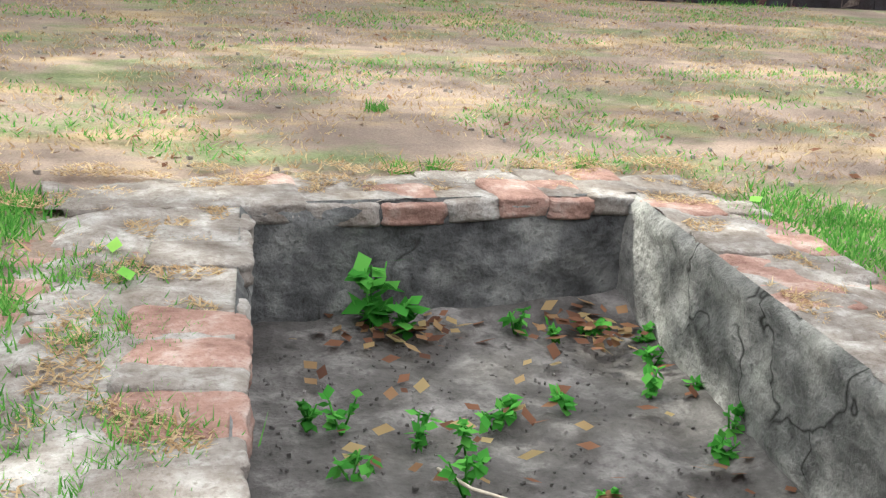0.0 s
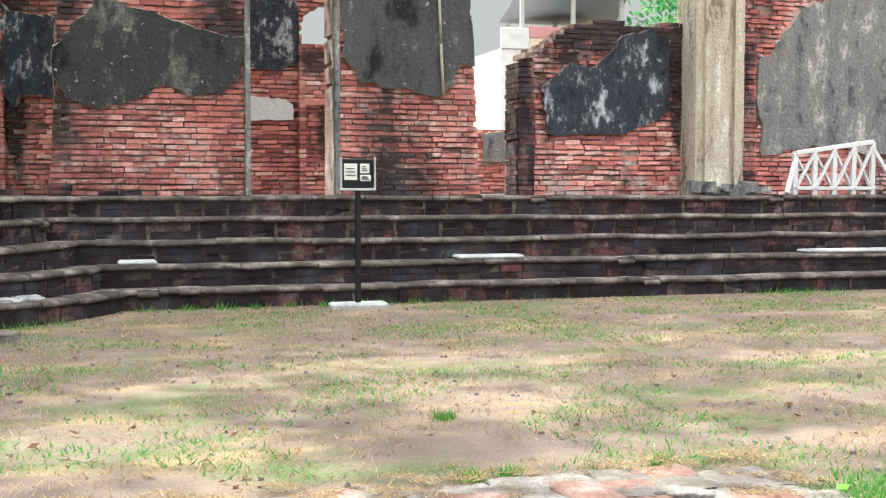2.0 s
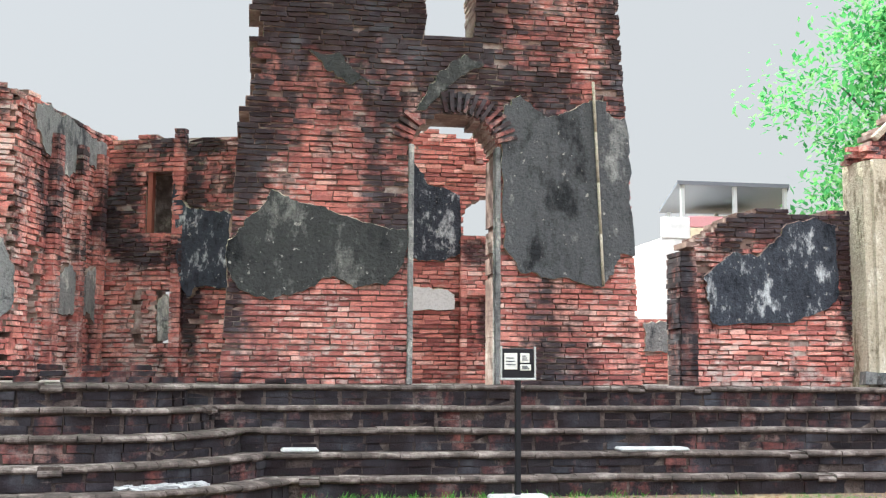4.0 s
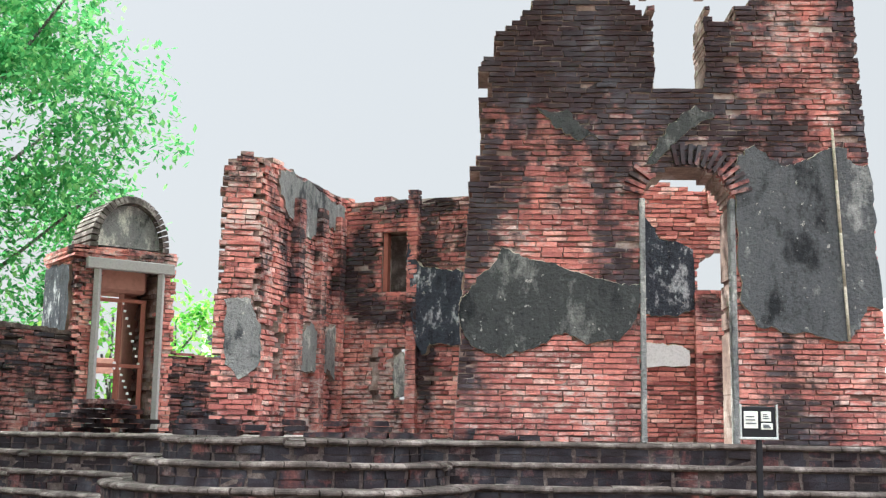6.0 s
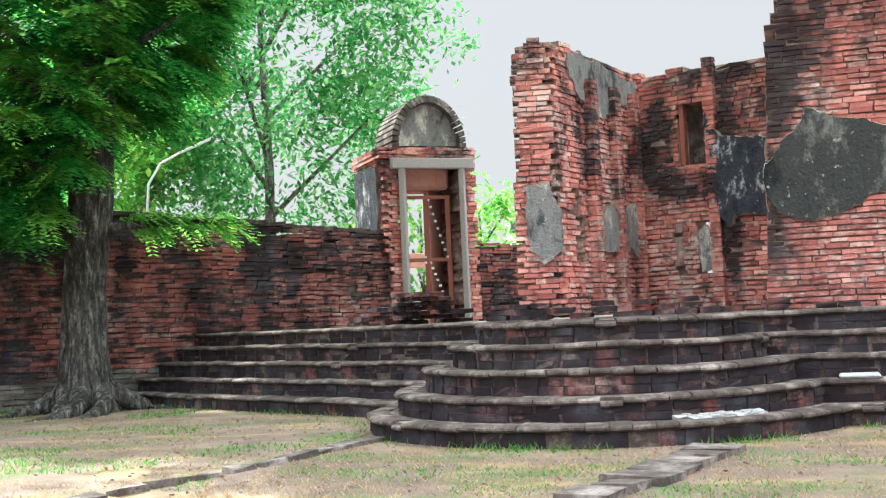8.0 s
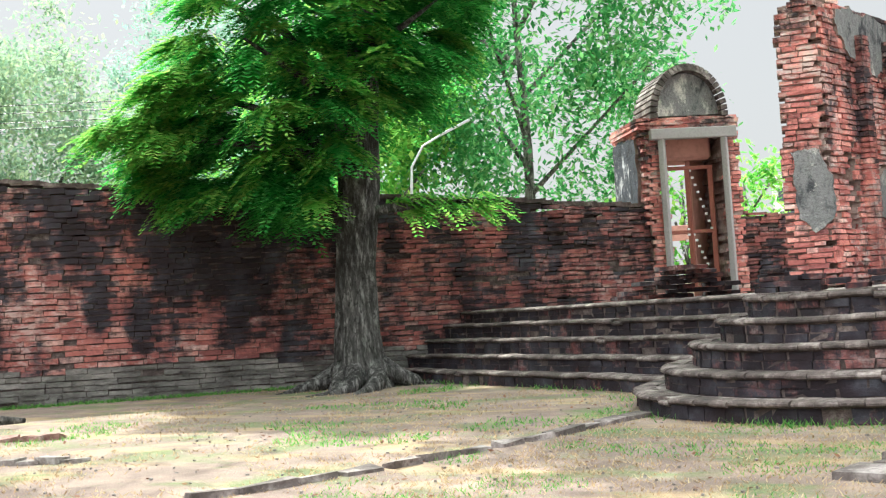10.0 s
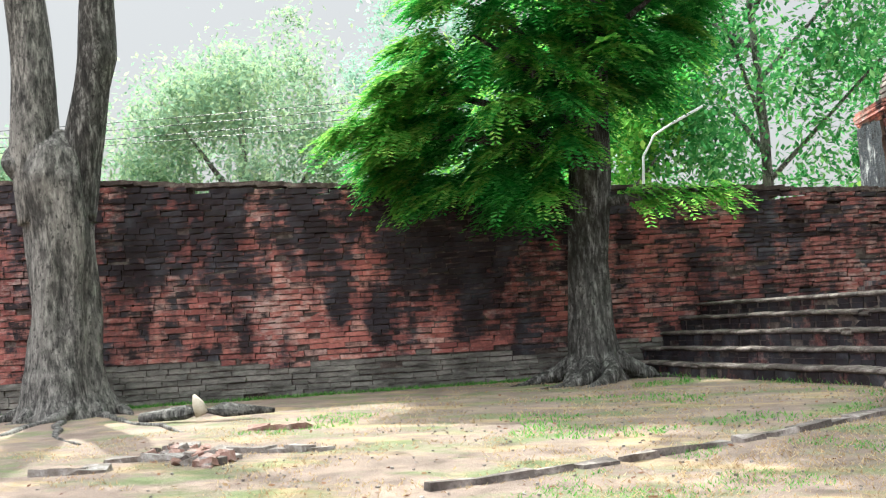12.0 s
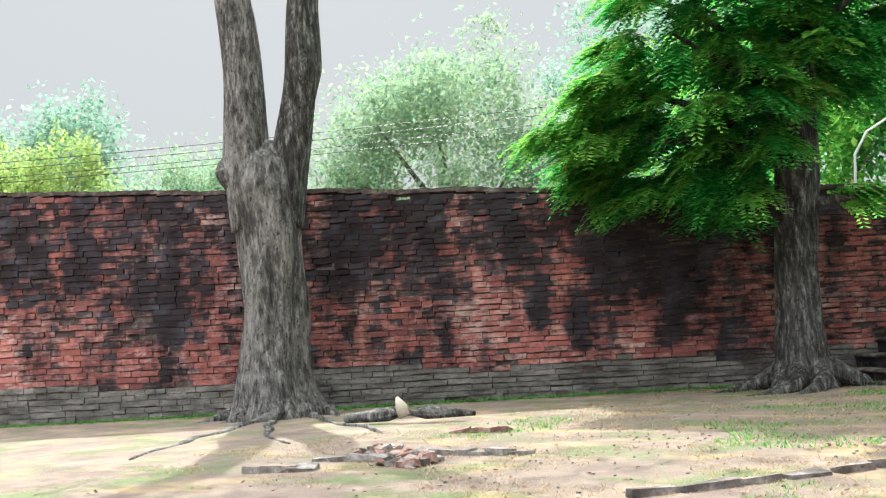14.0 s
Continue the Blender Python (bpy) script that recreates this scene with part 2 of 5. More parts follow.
M_TREAD = stone_material("worn_tread", (0.035, 0.03, 0.028), (0.155, 0.13, 0.122), (0.5, 0.45, 0.43), 2.6)
M_NOSE = stone_material("worn_step_nose", (0.03, 0.026, 0.025), (0.12, 0.095, 0.088), (0.40, 0.345, 0.325), 3.0)
M_SLAB = stone_material("pale_slab", (0.25, 0.26, 0.28), (0.5, 0.5, 0.52), (0.68, 0.68, 0.7), 4)
M_RIM = stone_material("rim_stone", (0.11, 0.085, 0.07), (0.25, 0.225, 0.212), (0.46, 0.445, 0.44), 7)
M_RIMRED = stone_material("rim_brick", (0.15, 0.08, 0.065), (0.31, 0.195, 0.165), (0.47, 0.40, 0.37), 7)
# one cement, with shade and light put into its two tones
M_PITSHADE = cement_material("shaded_cement", (0.024, 0.024, 0.027), (0.135, 0.135, 0.14), (0.32, 0.32, 0.315))
M_PITLIT = cement_material("lit_cement", (0.06, 0.06, 0.06), (0.25, 0.245, 0.24), (0.47, 0.46, 0.445))
M_PITFLOOR = stone_material("pit_earth", (0.035, 0.032, 0.031), (0.115, 0.107, 0.107), (0.31, 0.29, 0.29), 4)
M_BARK = bark_material("bark", (0.026, 0.025, 0.025), (0.15, 0.143, 0.137), (0.44, 0.42, 0.40), 0.65)
M_BARK2 = bark_material("dark_bark", (0.016, 0.015, 0.015), (0.075, 0.07, 0.067), (0.36, 0.35, 0.34), 0.35)
M_DEAD = plain("dead_wood", (0.45, 0.4, 0.33), 0.9)
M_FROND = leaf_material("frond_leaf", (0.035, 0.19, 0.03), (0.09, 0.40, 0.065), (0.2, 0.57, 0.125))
# yellow-green leaf; on the leafy tree its brightness stands for sunlight
M_FROND_Y = leaf_material("bright_yellow_green_leaf", (0.10, 0.36, 0.05), (0.24, 0.54, 0.09), (0.45, 0.66, 0.14))
M_LEAF = leaf_material("broad_leaf", (0.06, 0.23, 0.07), (0.13, 0.39, 0.12), (0.28, 0.52, 0.19))
# distance haze is mixed into these two leaf colours, paling them
M_HAZED = leaf_material("hazed_leaf", (0.22, 0.37, 0.28), (0.29, 0.44, 0.34), (0.38, 0.51, 0.39))
M_HAZED_G = leaf_material("hazed_yellow_green_leaf", (0.22, 0.35, 0.24), (0.30, 0.42, 0.27), (0.40, 0.50, 0.28))
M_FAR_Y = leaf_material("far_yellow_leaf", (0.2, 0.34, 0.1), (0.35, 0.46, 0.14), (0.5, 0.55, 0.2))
M_HERB = leaf_material("herb_leaf", (0.04, 0.16, 0.02), (0.08, 0.30, 0.04), (0.15, 0.42, 0.07))
M_GRASS = leaf_material("green_grass", (0.06, 0.2, 0.03), (0.13, 0.34, 0.06), (0.26, 0.44, 0.12))
M_STRAW = leaf_material("dry_grass", (0.30, 0.2, 0.11), (0.45, 0.33, 0.2), (0.55, 0.45, 0.28))
M_LITTER = leaf_material("dry_leaf", (0.10, 0.05, 0.035), (0.23, 0.115, 0.07), (0.38, 0.3, 0.15))
M_WHITE = plain("white_paint", (0.78, 0.78, 0.8), 0.5)
M_JAMB = plain("weathered_grey_timber", (0.38, 0.36, 0.36), 0.8)
M_PINK = plain("faded_pink_limewash", (0.5, 0.27, 0.22), 0.85, 0, 9)
M_CREAM = plain("cream_limewash", (0.72, 0.62, 0.44), 0.85, 0, 5)
M_RED = plain("faded_red_timber", (0.32, 0.12, 0.09), 0.75)
M_BLACK = plain("black_paint", (0.015, 0.015, 0.02), 0.45)
M_PANEL = plain("white_panel", (0.8, 0.8, 0.78), 0.5)
M_ROOF = plain("grey_roof_sheet", (0.16, 0.17, 0.2), 0.6)
M_BUILD = plain("pale_render", (0.75, 0.75, 0.76), 0.8, 0, 3)
M_BAND = plain("pink_band", (0.6, 0.3, 0.32), 0.8)
M_GLASS = plain("dark_window", (0.1, 0.11, 0.13), 0.2)
M_STEEL = plain("galvanised_steel", (0.55, 0.57, 0.58), 0.5, 0.3)


def ground_material():
    n = Nodes("dry_lawn", 0.95)
    soil = n.ramp(n.noise(1.1, 8, rough=0.7), [(0.28, (0.15, 0.115, 0.1)), (0.48, (0.25, 0.194, 0.168)), (0.62, (0.35, 0.27, 0.222)), (0.78, (0.45, 0.37, 0.31))])
    soil = n.mix(n.fac(n.noise(60, 4), 0.35, 0.75, 0.6), soil, (0.12, 0.085, 0.06))
    soil = n.mix(n.fac(n.noise(0.9, 6, (0.7, 1.6, 1), 0.65), 0.52, 0.66, 0.75), soil, n.mix(0.6, soil, (0.50, 0.37, 0.16)))
    green = n.ramp(n.noise(40, 4), [(0.3, (0.05, 0.10, 0.03)), (0.7, (0.2, 0.25, 0.1))])
    col = n.mix(n.fac(n.noise(0.75, 7, (1, 1.5, 1), 0.68), 0.5, 0.62, 0.75), soil, green)
    col = n.mix(n.fac(n.noise(130, 3), 0.62, 0.75, 0.5), col, (0.62, 0.52, 0.4))
    return n.done(col, n.noise(50, 8), 0.9, 0.03)


M_GROUND = ground_material()


# ---- building helpers ----
rng = np.random.default_rng(7)


def mesh_from(name, verts, faces, mat, smooth=False):
    me = bpy.data.meshes.new(name)
    me.from_pydata([tuple(v) for v in verts], [], [tuple(f) for f in faces])
    me.materials.append(mat)
    if smooth:
        me.polygons.foreach_set("use_smooth", [True] * len(me.polygons))
    me.update()
    return me


def empty(name, label, category, group="", kind="", at=(0, 0, 0)):
    ob = new(name)
    ob.empty_display_size = 0.1
    ob.location = at
    return tagged(ob, label, category, group, kind)


def part(name, me, parent, label="", kind=""):
    ob = new(name, me)
    ob.parent = parent
    if parent is not None:
        base = Vector(parent.location)
        if parent.parent is not None:
            base += parent.parent.location
        ob.location = -base
    return tagged(ob, label, "", "", kind)


CUBE_F = [(0, 3, 2, 1), (4, 5, 6, 7), (0, 1, 5, 4), (1, 2, 6, 5), (2, 3, 7, 6), (3, 0, 4, 7)]
CUBE_V = np.array([(-1, -1, -1), (1, -1, -1), (1, 1, -1), (-1, 1, -1), (-1, -1, 1), (1, -1, 1), (1, 1, 1), (-1, 1, 1)]) * 0.5


def blocks(name, items, mat, jitter=0.0):
    """One mesh of many boxes: (centre, size, angle about z)."""
    if not items:
        items = [((0, 0, -9), (0.01, 0.01, 0.01), 0)]
    vs, fs = [], []
    for i, (c, s, a) in enumerate(items):
        p = CUBE_V * np.array(s)
        if jitter:
            p = p + rng.uniform(-jitter, jitter, p.shape)
        ca, sa_ = math.cos(a), math.sin(a)
        q = np.empty_like(p)
        q[:, 0] = p[:, 0] * ca - p[:, 1] * sa_ + c[0]
        q[:, 1] = p[:, 0] * sa_ + p[:, 1] * ca + c[1]
        q[:, 2] = p[:, 2] + c[2]
        vs.append(q)
        fs += [tuple(8 * i + k for k in f) for f in CUBE_F]
    return mesh_from(name, np.concatenate(vs), fs, mat)


def box_me(name, a, b, mat, bevel=0.006):
    bm = bmesh.new()
    bmesh.ops.create_cube(bm, size=1)
    for v in bm.verts:
        v.co = Vector([a[i] + (b[i] - a[i]) * (v.co[i] + 0.5) for i in range(3)])
    if bevel:
        bmesh.ops.bevel(bm, geom=bm.edges, offset=bevel, segments=1, affect="EDGES")
    me = bpy.data.meshes.new(name)
    bm.to_mesh(me)
    bm.free()
    me.materials.append(mat)
    return me


def beam_me(name, p, q, w, h, mat):
    """A squared timber from p to q."""
    p, q = Vector(p), Vector(q)
    me = box_me(name, (-w / 2, -h / 2, 0), (w / 2, h / 2, (q - p).length), mat, min(w, h) * 0.12)
    me.transform(Matrix.Translation(p) @ (q - p).to_track_quat("Z", "Y").to_matrix().to_4x4())
    return me


def tube_me(name, pts, radii, mat, sides=10, rough=0.0, cap=True):
    vs, fs = [], []
    pts = [Vector(p) for p in pts]
    for i, p in enumerate(pts):
        d = (pts[min(i + 1, len(pts) - 1)] - pts[max(i - 1, 0)]).normalized()
        ref = Vector((1, 0, 0)) if abs(d.x) < 0.9 else Vector((0, 1, 0))
        ax = (ref - d * ref.dot(d)).normalized()
        q = Matrix((ax, d.cross(ax), d)).transposed()
        for k in range(sides):
            a = 2 * math.pi * k / sides
            r = radii[i]
            if rough:
                r *= 1 + rough * noise.noise(Vector((math.cos(a) * 1.7, math.sin(a) * 1.7, p.z * 0.55)) + Vector((p.x, p.y, 0)) * 0.15) + 0.5 * rough * noise.noise(Vector((math.cos(a) * 6, math.sin(a) * 6, p.z * 0.8)))
            vs.append(p + q @ Vector((math.cos(a) * r, math.sin(a) * r, 0)))
    for i in range(len(pts) - 1):
        for k in range(sides):
            fs.append((i * sides + k, i * sides + (k + 1) % sides, (i + 1) * sides + (k + 1) % sides, (i + 1) * sides + k))
    if cap:
        fs.append(tuple(range(sides))[::-1])
        fs.append(tuple((len(pts) - 1) * sides + k for k in range(sides)))
    return mesh_from(name, vs, fs, mat, True)


def brick_wall(owner, o, ang, s0, s1, z0, inside, mats, mortar, depth=0.5, course=0.068, length=0.26, pieces=0, top=None, pick=None, grey=None, cuts=None, uneven=1.0):
    """Lays bricks course by course on the plane through o along ang. inside(s, z) says where there is wall;
    top(s) bends the courses to a top line. The nearest ones are single bricks, the rest one mesh; mortar runs behind them."""
    ca, sa_ = math.cos(ang), math.sin(ang)
    ref = top(0.0) if top else 1.0
    courses, s_len = int((8.0) / course), s1 - s0
    singles, rest, greys, core = [], [], [], []

    def place(s, d, z):
        return (o[0] + s * ca - d * sa_, o[1] + s * sa_ + d * ca, z)

    for i in range(courses):
        zc = z0 + (i + 0.5) * course
        s = s0 - (0.5 * length if i % 2 else 0) - rng.uniform(0, 0.06)
        run = None
        any_in = False
        while s < s1 + length:
            L = length * rng.choice((1.0, 1.0, 0.92, 1.1, 0.55, 0.7))
            m = s + L / 2
            ok = s0 <= m <= s1 and inside(m, zc)
            a, b = max(s, s0), min(s + L, s1)
            for c0, c1 in (cuts(zc) if cuts else ()):
                if a < c1 and b > c0:
                    if c0 - a > b - c1:
                        b = c0
                    else:
                        a = c1
            ok = ok and b - a > 0.05
            if ok:
                any_in = True
                z, h = zc, course
                if top:
                    k = top(m) / ref
                    z, h = z0 + (zc - z0) * k, course * k
                gap = 0.018 if course < 0.1 else 0.016
                pull = uneven * rng.uniform(-0.008, 0.010) - (0.03 if rng.random() < 0.05 else 0)
                zb = z + 0.16 * course * noise.noise(Vector((m * 0.9, i * 0.37, 4.0))) + 0.10 * course * noise.noise(Vector((m * 4.0, i * 1.7, 9.0)))
                item = (place((a + b) / 2, 0.06 - pull, zb), (b - a - gap * rng.uniform(0.3, 1.0), 0.13, h - gap * rng.uniform(0.7, 1.25)), ang + rng.uniform(-0.014, 0.014))
                if grey is not None and grey(m, zc):
                    greys.append(item)
                elif pieces and len(singles) < pieces and abs(b - a - length) < 0.03 and (pick is None or pick(m, zc)):
                    singles.append(item)
                elif rng.random() > 0.012:
                    rest.append(item)
                if run is None:
                    run = a
                end = b
                if top and end - run > 1.5:
                    core.append((place((run + end) / 2, 0.02 + depth / 2, z), (end - run + 0.01, depth - 0.02, h + 0.004), ang))
                    run = end
            elif run is not None:
                if end - run > 0.02:
                    core.append((place((run + end) / 2, 0.02 + depth / 2, z), (end - run, depth - 0.02, h + 0.004), ang))
                run = None
            s += L
        if run is not None and end - run > 0.02:
            core.append((place((run + end) / 2, 0.02 + depth / 2, z), (end - run, depth - 0.02, h + 0.004), ang))
    part("brickwork", blocks("brickwork", rest, mats, 0.010), owner, "", "stuff")
    part("mortar", blocks("mortar", core, mortar), owner, "recessed mortar core", "stuff")
    if greys:
        part("plinth_brickwork", blocks("plinth_brickwork", greys, M_GREYB, 0.008), owner, "grey lime-stained lower brick courses", "stuff")
    shared = [blocks("brick", [((0, 0, 0), (1, 1, 1), 0)], mats, 0.02) for _ in range(5)]
    base = Vector(owner.location)
    for i, (c, s, a) in enumerate(singles):
        ob = new("brick", shared[i % 5])
        ob.parent = owner
        ob.location = Vector(c) - base
        ob.rotation_euler = (0, 0, a)
        ob.scale = s
    return owner


def ragged(points, per=9, amp=0.05, seed=0.0):
    """A closed outline through a few corners, with broken, noisy edges between them."""
    out = []
    n = len(points)
    for i in range(n):
        (x0, y0), (x1, y1) = points[i], points[(i + 1) % n]
        for k in range(per):
            t = k / per
            x, y = x0 + (x1 - x0) * t, y0 + (y1 - y0) * t
            out.append((x + amp * noise.noise(Vector((x * 3.1, y * 3.1, seed))) + amp * 0.8 * noise.noise(Vector((x * 11, y * 11, seed + 3))),
                        y + amp * noise.noise(Vector((x * 3.1, y * 3.1, seed + 7))) + amp * 0.8 * noise.noise(Vector((x * 11, y * 11, seed + 9)))))
    return out


def plaster(owner, o, ang, corners, mat, proud=0.035, amp=0.09, seed=0.0, edge=None, label="", name="plaster_patch"):
    """A slab of surviving render on the wall plane, with a broken rim."""
    ca, sa_ = math.cos(ang), math.sin(ang)
    ring = ragged(corners, 9, amp, seed)
    n = len(ring)
    bm = bmesh.new()

    def at(s, z, d):
        return bm.verts.new((o[0] + s * ca - d * sa_, o[1] + s * sa_ + d * ca, z))

    area = sum(ring[i][0] * ring[(i + 1) % n][1] - ring[(i + 1) % n][0] * ring[i][1] for i in range(n))
    turn = 1 if area > 0 else -1
    front = []
    for i, (s, z) in enumerate(ring):
        (xa, za), (xb, zb) = ring[i - 1], ring[(i + 1) % n]
        ln = math.hypot(xb - xa, zb - za) or 1.0
        ox, oz = turn * (zb - za) / ln, -turn * (xb - xa) / ln
        lip = 0.004 + 0.024 * max(0.0, oz) * (0.6 + 0.8 * noise.noise(Vector((s * 5, z * 5, seed + 2))))
        front.append(at(s - ox * lip, z - oz * lip, -proud + 0.010 * noise.noise(Vector((s * 2, z * 2, seed)))))
    back = [at(s, z, 0.03) for s, z in ring]
    f = bm.faces.new(front)
    for i in range(n):
        side = bm.faces.new((front[i], back[i], back[(i + 1) % n], front[(i + 1) % n]))
        side.material_index = 1
    bm.normal_update()
    bmesh.ops.triangulate(bm, faces=[f], ngon_method="EAR_CLIP")
    bmesh.ops.recalc_face_normals(bm, faces=bm.faces)
    me = bpy.data.meshes.new(name)
    bm.to_mesh(me)
    bm.free()
    me.materials.append(mat)
    me.materials.append(edge or M_PL_EDGE)
    return part(name, me, owner, label)


# ---- ground with the sunken basin ----
PIT = [(0.80, 4.15), (2.42, 4.17), (2.10, 1.75), (0.33, 1.75)]
PIT_Z = -0.48


def ground():
    out = [(-900, 1500), (900, 1500), (900, -600), (-900, -600)]
    ring = [(-40, 45), (45, 45), (40, -12), (-40, -12)]
    vs = [(x, y, 0) for x, y in PIT] + [(x, y, 0) for x, y in ring] + [(x, y, 0) for x, y in out]
    fs = []
    for a in (0, 4):
        for i in range(4):
            j = (i + 1) % 4
            fs.append((a + i, a + 4 + i, a + 4 + j, a + j))
    ob = new("ground", mesh_from("ground", vs, fs, M_GROUND))
    return tagged(ob, "dry tan lawn with worn earth and green patches", "ground", kind="structure")


ground()

# ---- stepped brick platform ----
STEP_Z = [0.21, 0.44, 0.68, 0.92, 1.15]
TREAD = 0.32
FLIGHT_A, FLIGHT_L, FLIGHT_N = Vector((-5.2, 14.2)), Vector((-0.863, 0.505)), Vector((0.505, 0.863))
LOBE_C, LOBE_R = Vector((-2.1, 13.3)), 2.7


def step_edge(k, grow=0.0):
    """The plan of the edge of step k, from the yard wall round the curved flight to the far end."""
    off, r, y = TREAD * k - grow, LOBE_R - TREAD * k + grow, 12.3 + TREAD * k - grow
    a = FLIGHT_A + FLIGHT_N * off
    d = a - LOBE_C
    b = d.dot(FLIGHT_L)
    t = -b + math.sqrt(max(0.01, b * b - d.length_squared + r * r))
    p = a + FLIGHT_L * t
    q = Vector((LOBE_C.x + math.sqrt(r * r - (y - LOBE_C.y) ** 2), y))
    a0 = math.atan2(p.y - LOBE_C.y, p.x - LOBE_C.x)
    a1 = math.atan2(q.y - LOBE_C.y, q.x - LOBE_C.x)
    if a1 < a0:
        a1 += 2 * math.pi
    pts = [a + FLIGHT_L * 7.0, p]
    for i in range(1, 24):
        c = a0 + (a1 - a0) * i / 24
        pts.append(LOBE_C + Vector((math.cos(c), math.sin(c))) * r)
    pts += [q, Vector((17.0, y))]
    return pts


def along(pts, step):
    """Evenly spaced places along a polyline: point and direction."""
    out, carry = [], step / 2
    for p, q in zip(pts, pts[1:]):
        L = (q - p).length
        d = (q - p) / L
        s = carry
        while s < L:
            out.append((p + d * s, d))
            s += step
        carry = s - L
    return out


def platform():
    owner = empty("platform", "stepped dark brick platform with curved flights of worn steps", "platform", kind="structure")
    singles, rest, lips, steps = [], [], [], []
    for k in range(5):
        edge = step_edge(k)
        z1, z0 = STEP_Z[k], (STEP_Z[k - 1] if k else 0.0) - 0.1
        ring = [(p.x, p.y) for p in edge] + [(17.0, 34.0), (-5.0, 34.0)]
        n = len(ring)
        vs = [(x, y, z1 - 0.006) for x, y in ring] + [(x, y, z0) for x, y in ring]
        bm = bmesh.new()
        bv = [bm.verts.new(v) for v in vs]
        top = bm.faces.new(bv[:n])
        for i in range(n):
            f = bm.faces.new((bv[i], bv[n + i], bv[n + (i + 1) % n], bv[(i + 1) % n]))
            f.material_index = 1
        bm.normal_update()
        bmesh.ops.triangulate(bm, faces=[top], ngon_method="EAR_CLIP")
        bmesh.ops.recalc_face_normals(bm, faces=bm.faces)
        me = bpy.data.meshes.new("step_core")
        bm.to_mesh(me)
        bm.free()
        me.materials.append(M_TREAD)
        me.materials.append(M_MORTAR_DARK)
        step = part("step", me, owner, "worn brick step with rounded edge bricks")
        steps.append(step)
        courses = 2 if k else 1
        lip_h = 0.065
        h = (z1 - lip_h - (z0 + 0.1 if k else 0.0)) / courses
        for i in range(courses):
            zc = (z0 + 0.1 if k else 0.0) + (i + 0.5) * h
            for p, d in along(edge, 0.25 + 0.01 * k):
                if rng.random() < 0.03:
                    continue
                nrm = Vector((-d.y, d.x))
                c = p + nrm * (0.05 + rng.uniform(-0.012, 0.01)) + d * rng.uniform(-0.02, 0.02)
                rest.append(((c.x, c.y, zc), (0.25, 0.12, h - 0.006), math.atan2(d.y, d.x) + rng.uniform(-0.03, 0.03)))
        for p, d in along(edge, 0.21):
            nrm = Vector((-d.y, d.x))
            c = p + nrm * (0.072 + rng.uniform(-0.012, 0.010) + 0.03 * noise.noise(Vector((p.x * 0.7, p.y * 0.7, k * 5.0))))
            sag = 0.02 * noise.noise(Vector((p.x * 0.9, p.y * 0.9, k * 3.0))) - (0.03 if rng.random() < 0.03 else 0)
            item = ((c.x, c.y, z1 - lip_h / 2 + 0.006 + sag), (0.209 + rng.uniform(-0.008, 0.004), 0.26, lip_h + rng.uniform(-0.004, 0.004)), math.atan2(d.y, d.x) + rng.uniform(-0.025, 0.025))
            if p.x < 4.0 and len(singles) < 300:
                singles.append((steps[k], item))
            else:
                lips.append(item)
    part("riser_brickwork", blocks("riser_brickwork", rest, M_STEP, 0.008), owner, "dark riser bricks", "stuff")
    profile = [(0.5, -0.5), (-0.38, -0.5), (-0.5, -0.2), (-0.5, 0.1), (-0.42, 0.36), (-0.24, 0.5), (0.5, 0.5)]
    m = len(profile)
    lv = np.array([(x, y, z) for x in (-0.5, 0.5) for y, z in profile])
    lf = [tuple(range(m)), tuple(range(2 * m - 1, m - 1, -1))] + [(i, m + i, m + (i + 1) % m, (i + 1) % m) for i in range(m)]
    lip = mesh_from("brick", lv, lf, M_NOSE)
    fix = bmesh.new()
    fix.from_mesh(lip)
    bmesh.ops.recalc_face_normals(fix, faces=fix.faces)
    fix.to_mesh(lip)
    fix.free()
    lf = [tuple(f.vertices) for f in lip.polygons]
    for step, (c, s, a) in singles:
        ob = new("brick", lip)
        ob.parent = step
        ob.location, ob.rotation_euler, ob.scale = c, (rng.uniform(-0.05, 0.05), 0, a), s
    vs, fs = [], []
    for i, (c, s, a) in enumerate(lips):
        p = lv * np.array(s)
        q = np.stack([p[:, 0] * math.cos(a) - p[:, 1] * math.sin(a) + c[0], p[:, 0] * math.sin(a) + p[:, 1] * math.cos(a) + c[1], p[:, 2] + c[2]], 1)
        vs.append(q)
        fs += [tuple(i * len(lv) + v for v in f) for f in lf]
    part("edge_brickwork", mesh_from("edge_brickwork", np.concatenate(vs), fs, M_NOSE), owner, "rounded tread edge bricks", "stuff")
    # pale repaired slabs lying on treads
    for x0, x1, k in ((4.05, 4.85, 1), (8.6, 10.4, 1), (0.35, 0.75, 1)):
        y = 12.3 + TREAD * k - 0.05
        me = box_me("slab", (x0, y, STEP_Z[k]), (x1, y + 0.26, STEP_Z[k] + 0.05), M_SLAB, 0.02)
        part("slab", me, owner, "pale cement repair slab")
    # crumbled pale repair on the lowest curved tread
    chips = []
    for i in range(60):
        a = math.radians(rng.uniform(-66, -48))
        q = LOBE_C + Vector((math.cos(a), math.sin(a))) * (LOBE_R - 0.2 + rng.uniform(-0.09, 0.05))
        chips.append(((q.x, q.y, STEP_Z[0] + 0.012), (rng.uniform(0.06, 0.2), rng.uniform(0.05, 0.12), rng.uniform(0.02, 0.06)), a + math.pi / 2 + rng.uniform(-0.4, 0.4)))
    part("cement_chips", blocks("cement_chips", chips, M_SLAB, 0.014), owner, "crumbled pale cement repair", "stuff")
    return owner


platform()


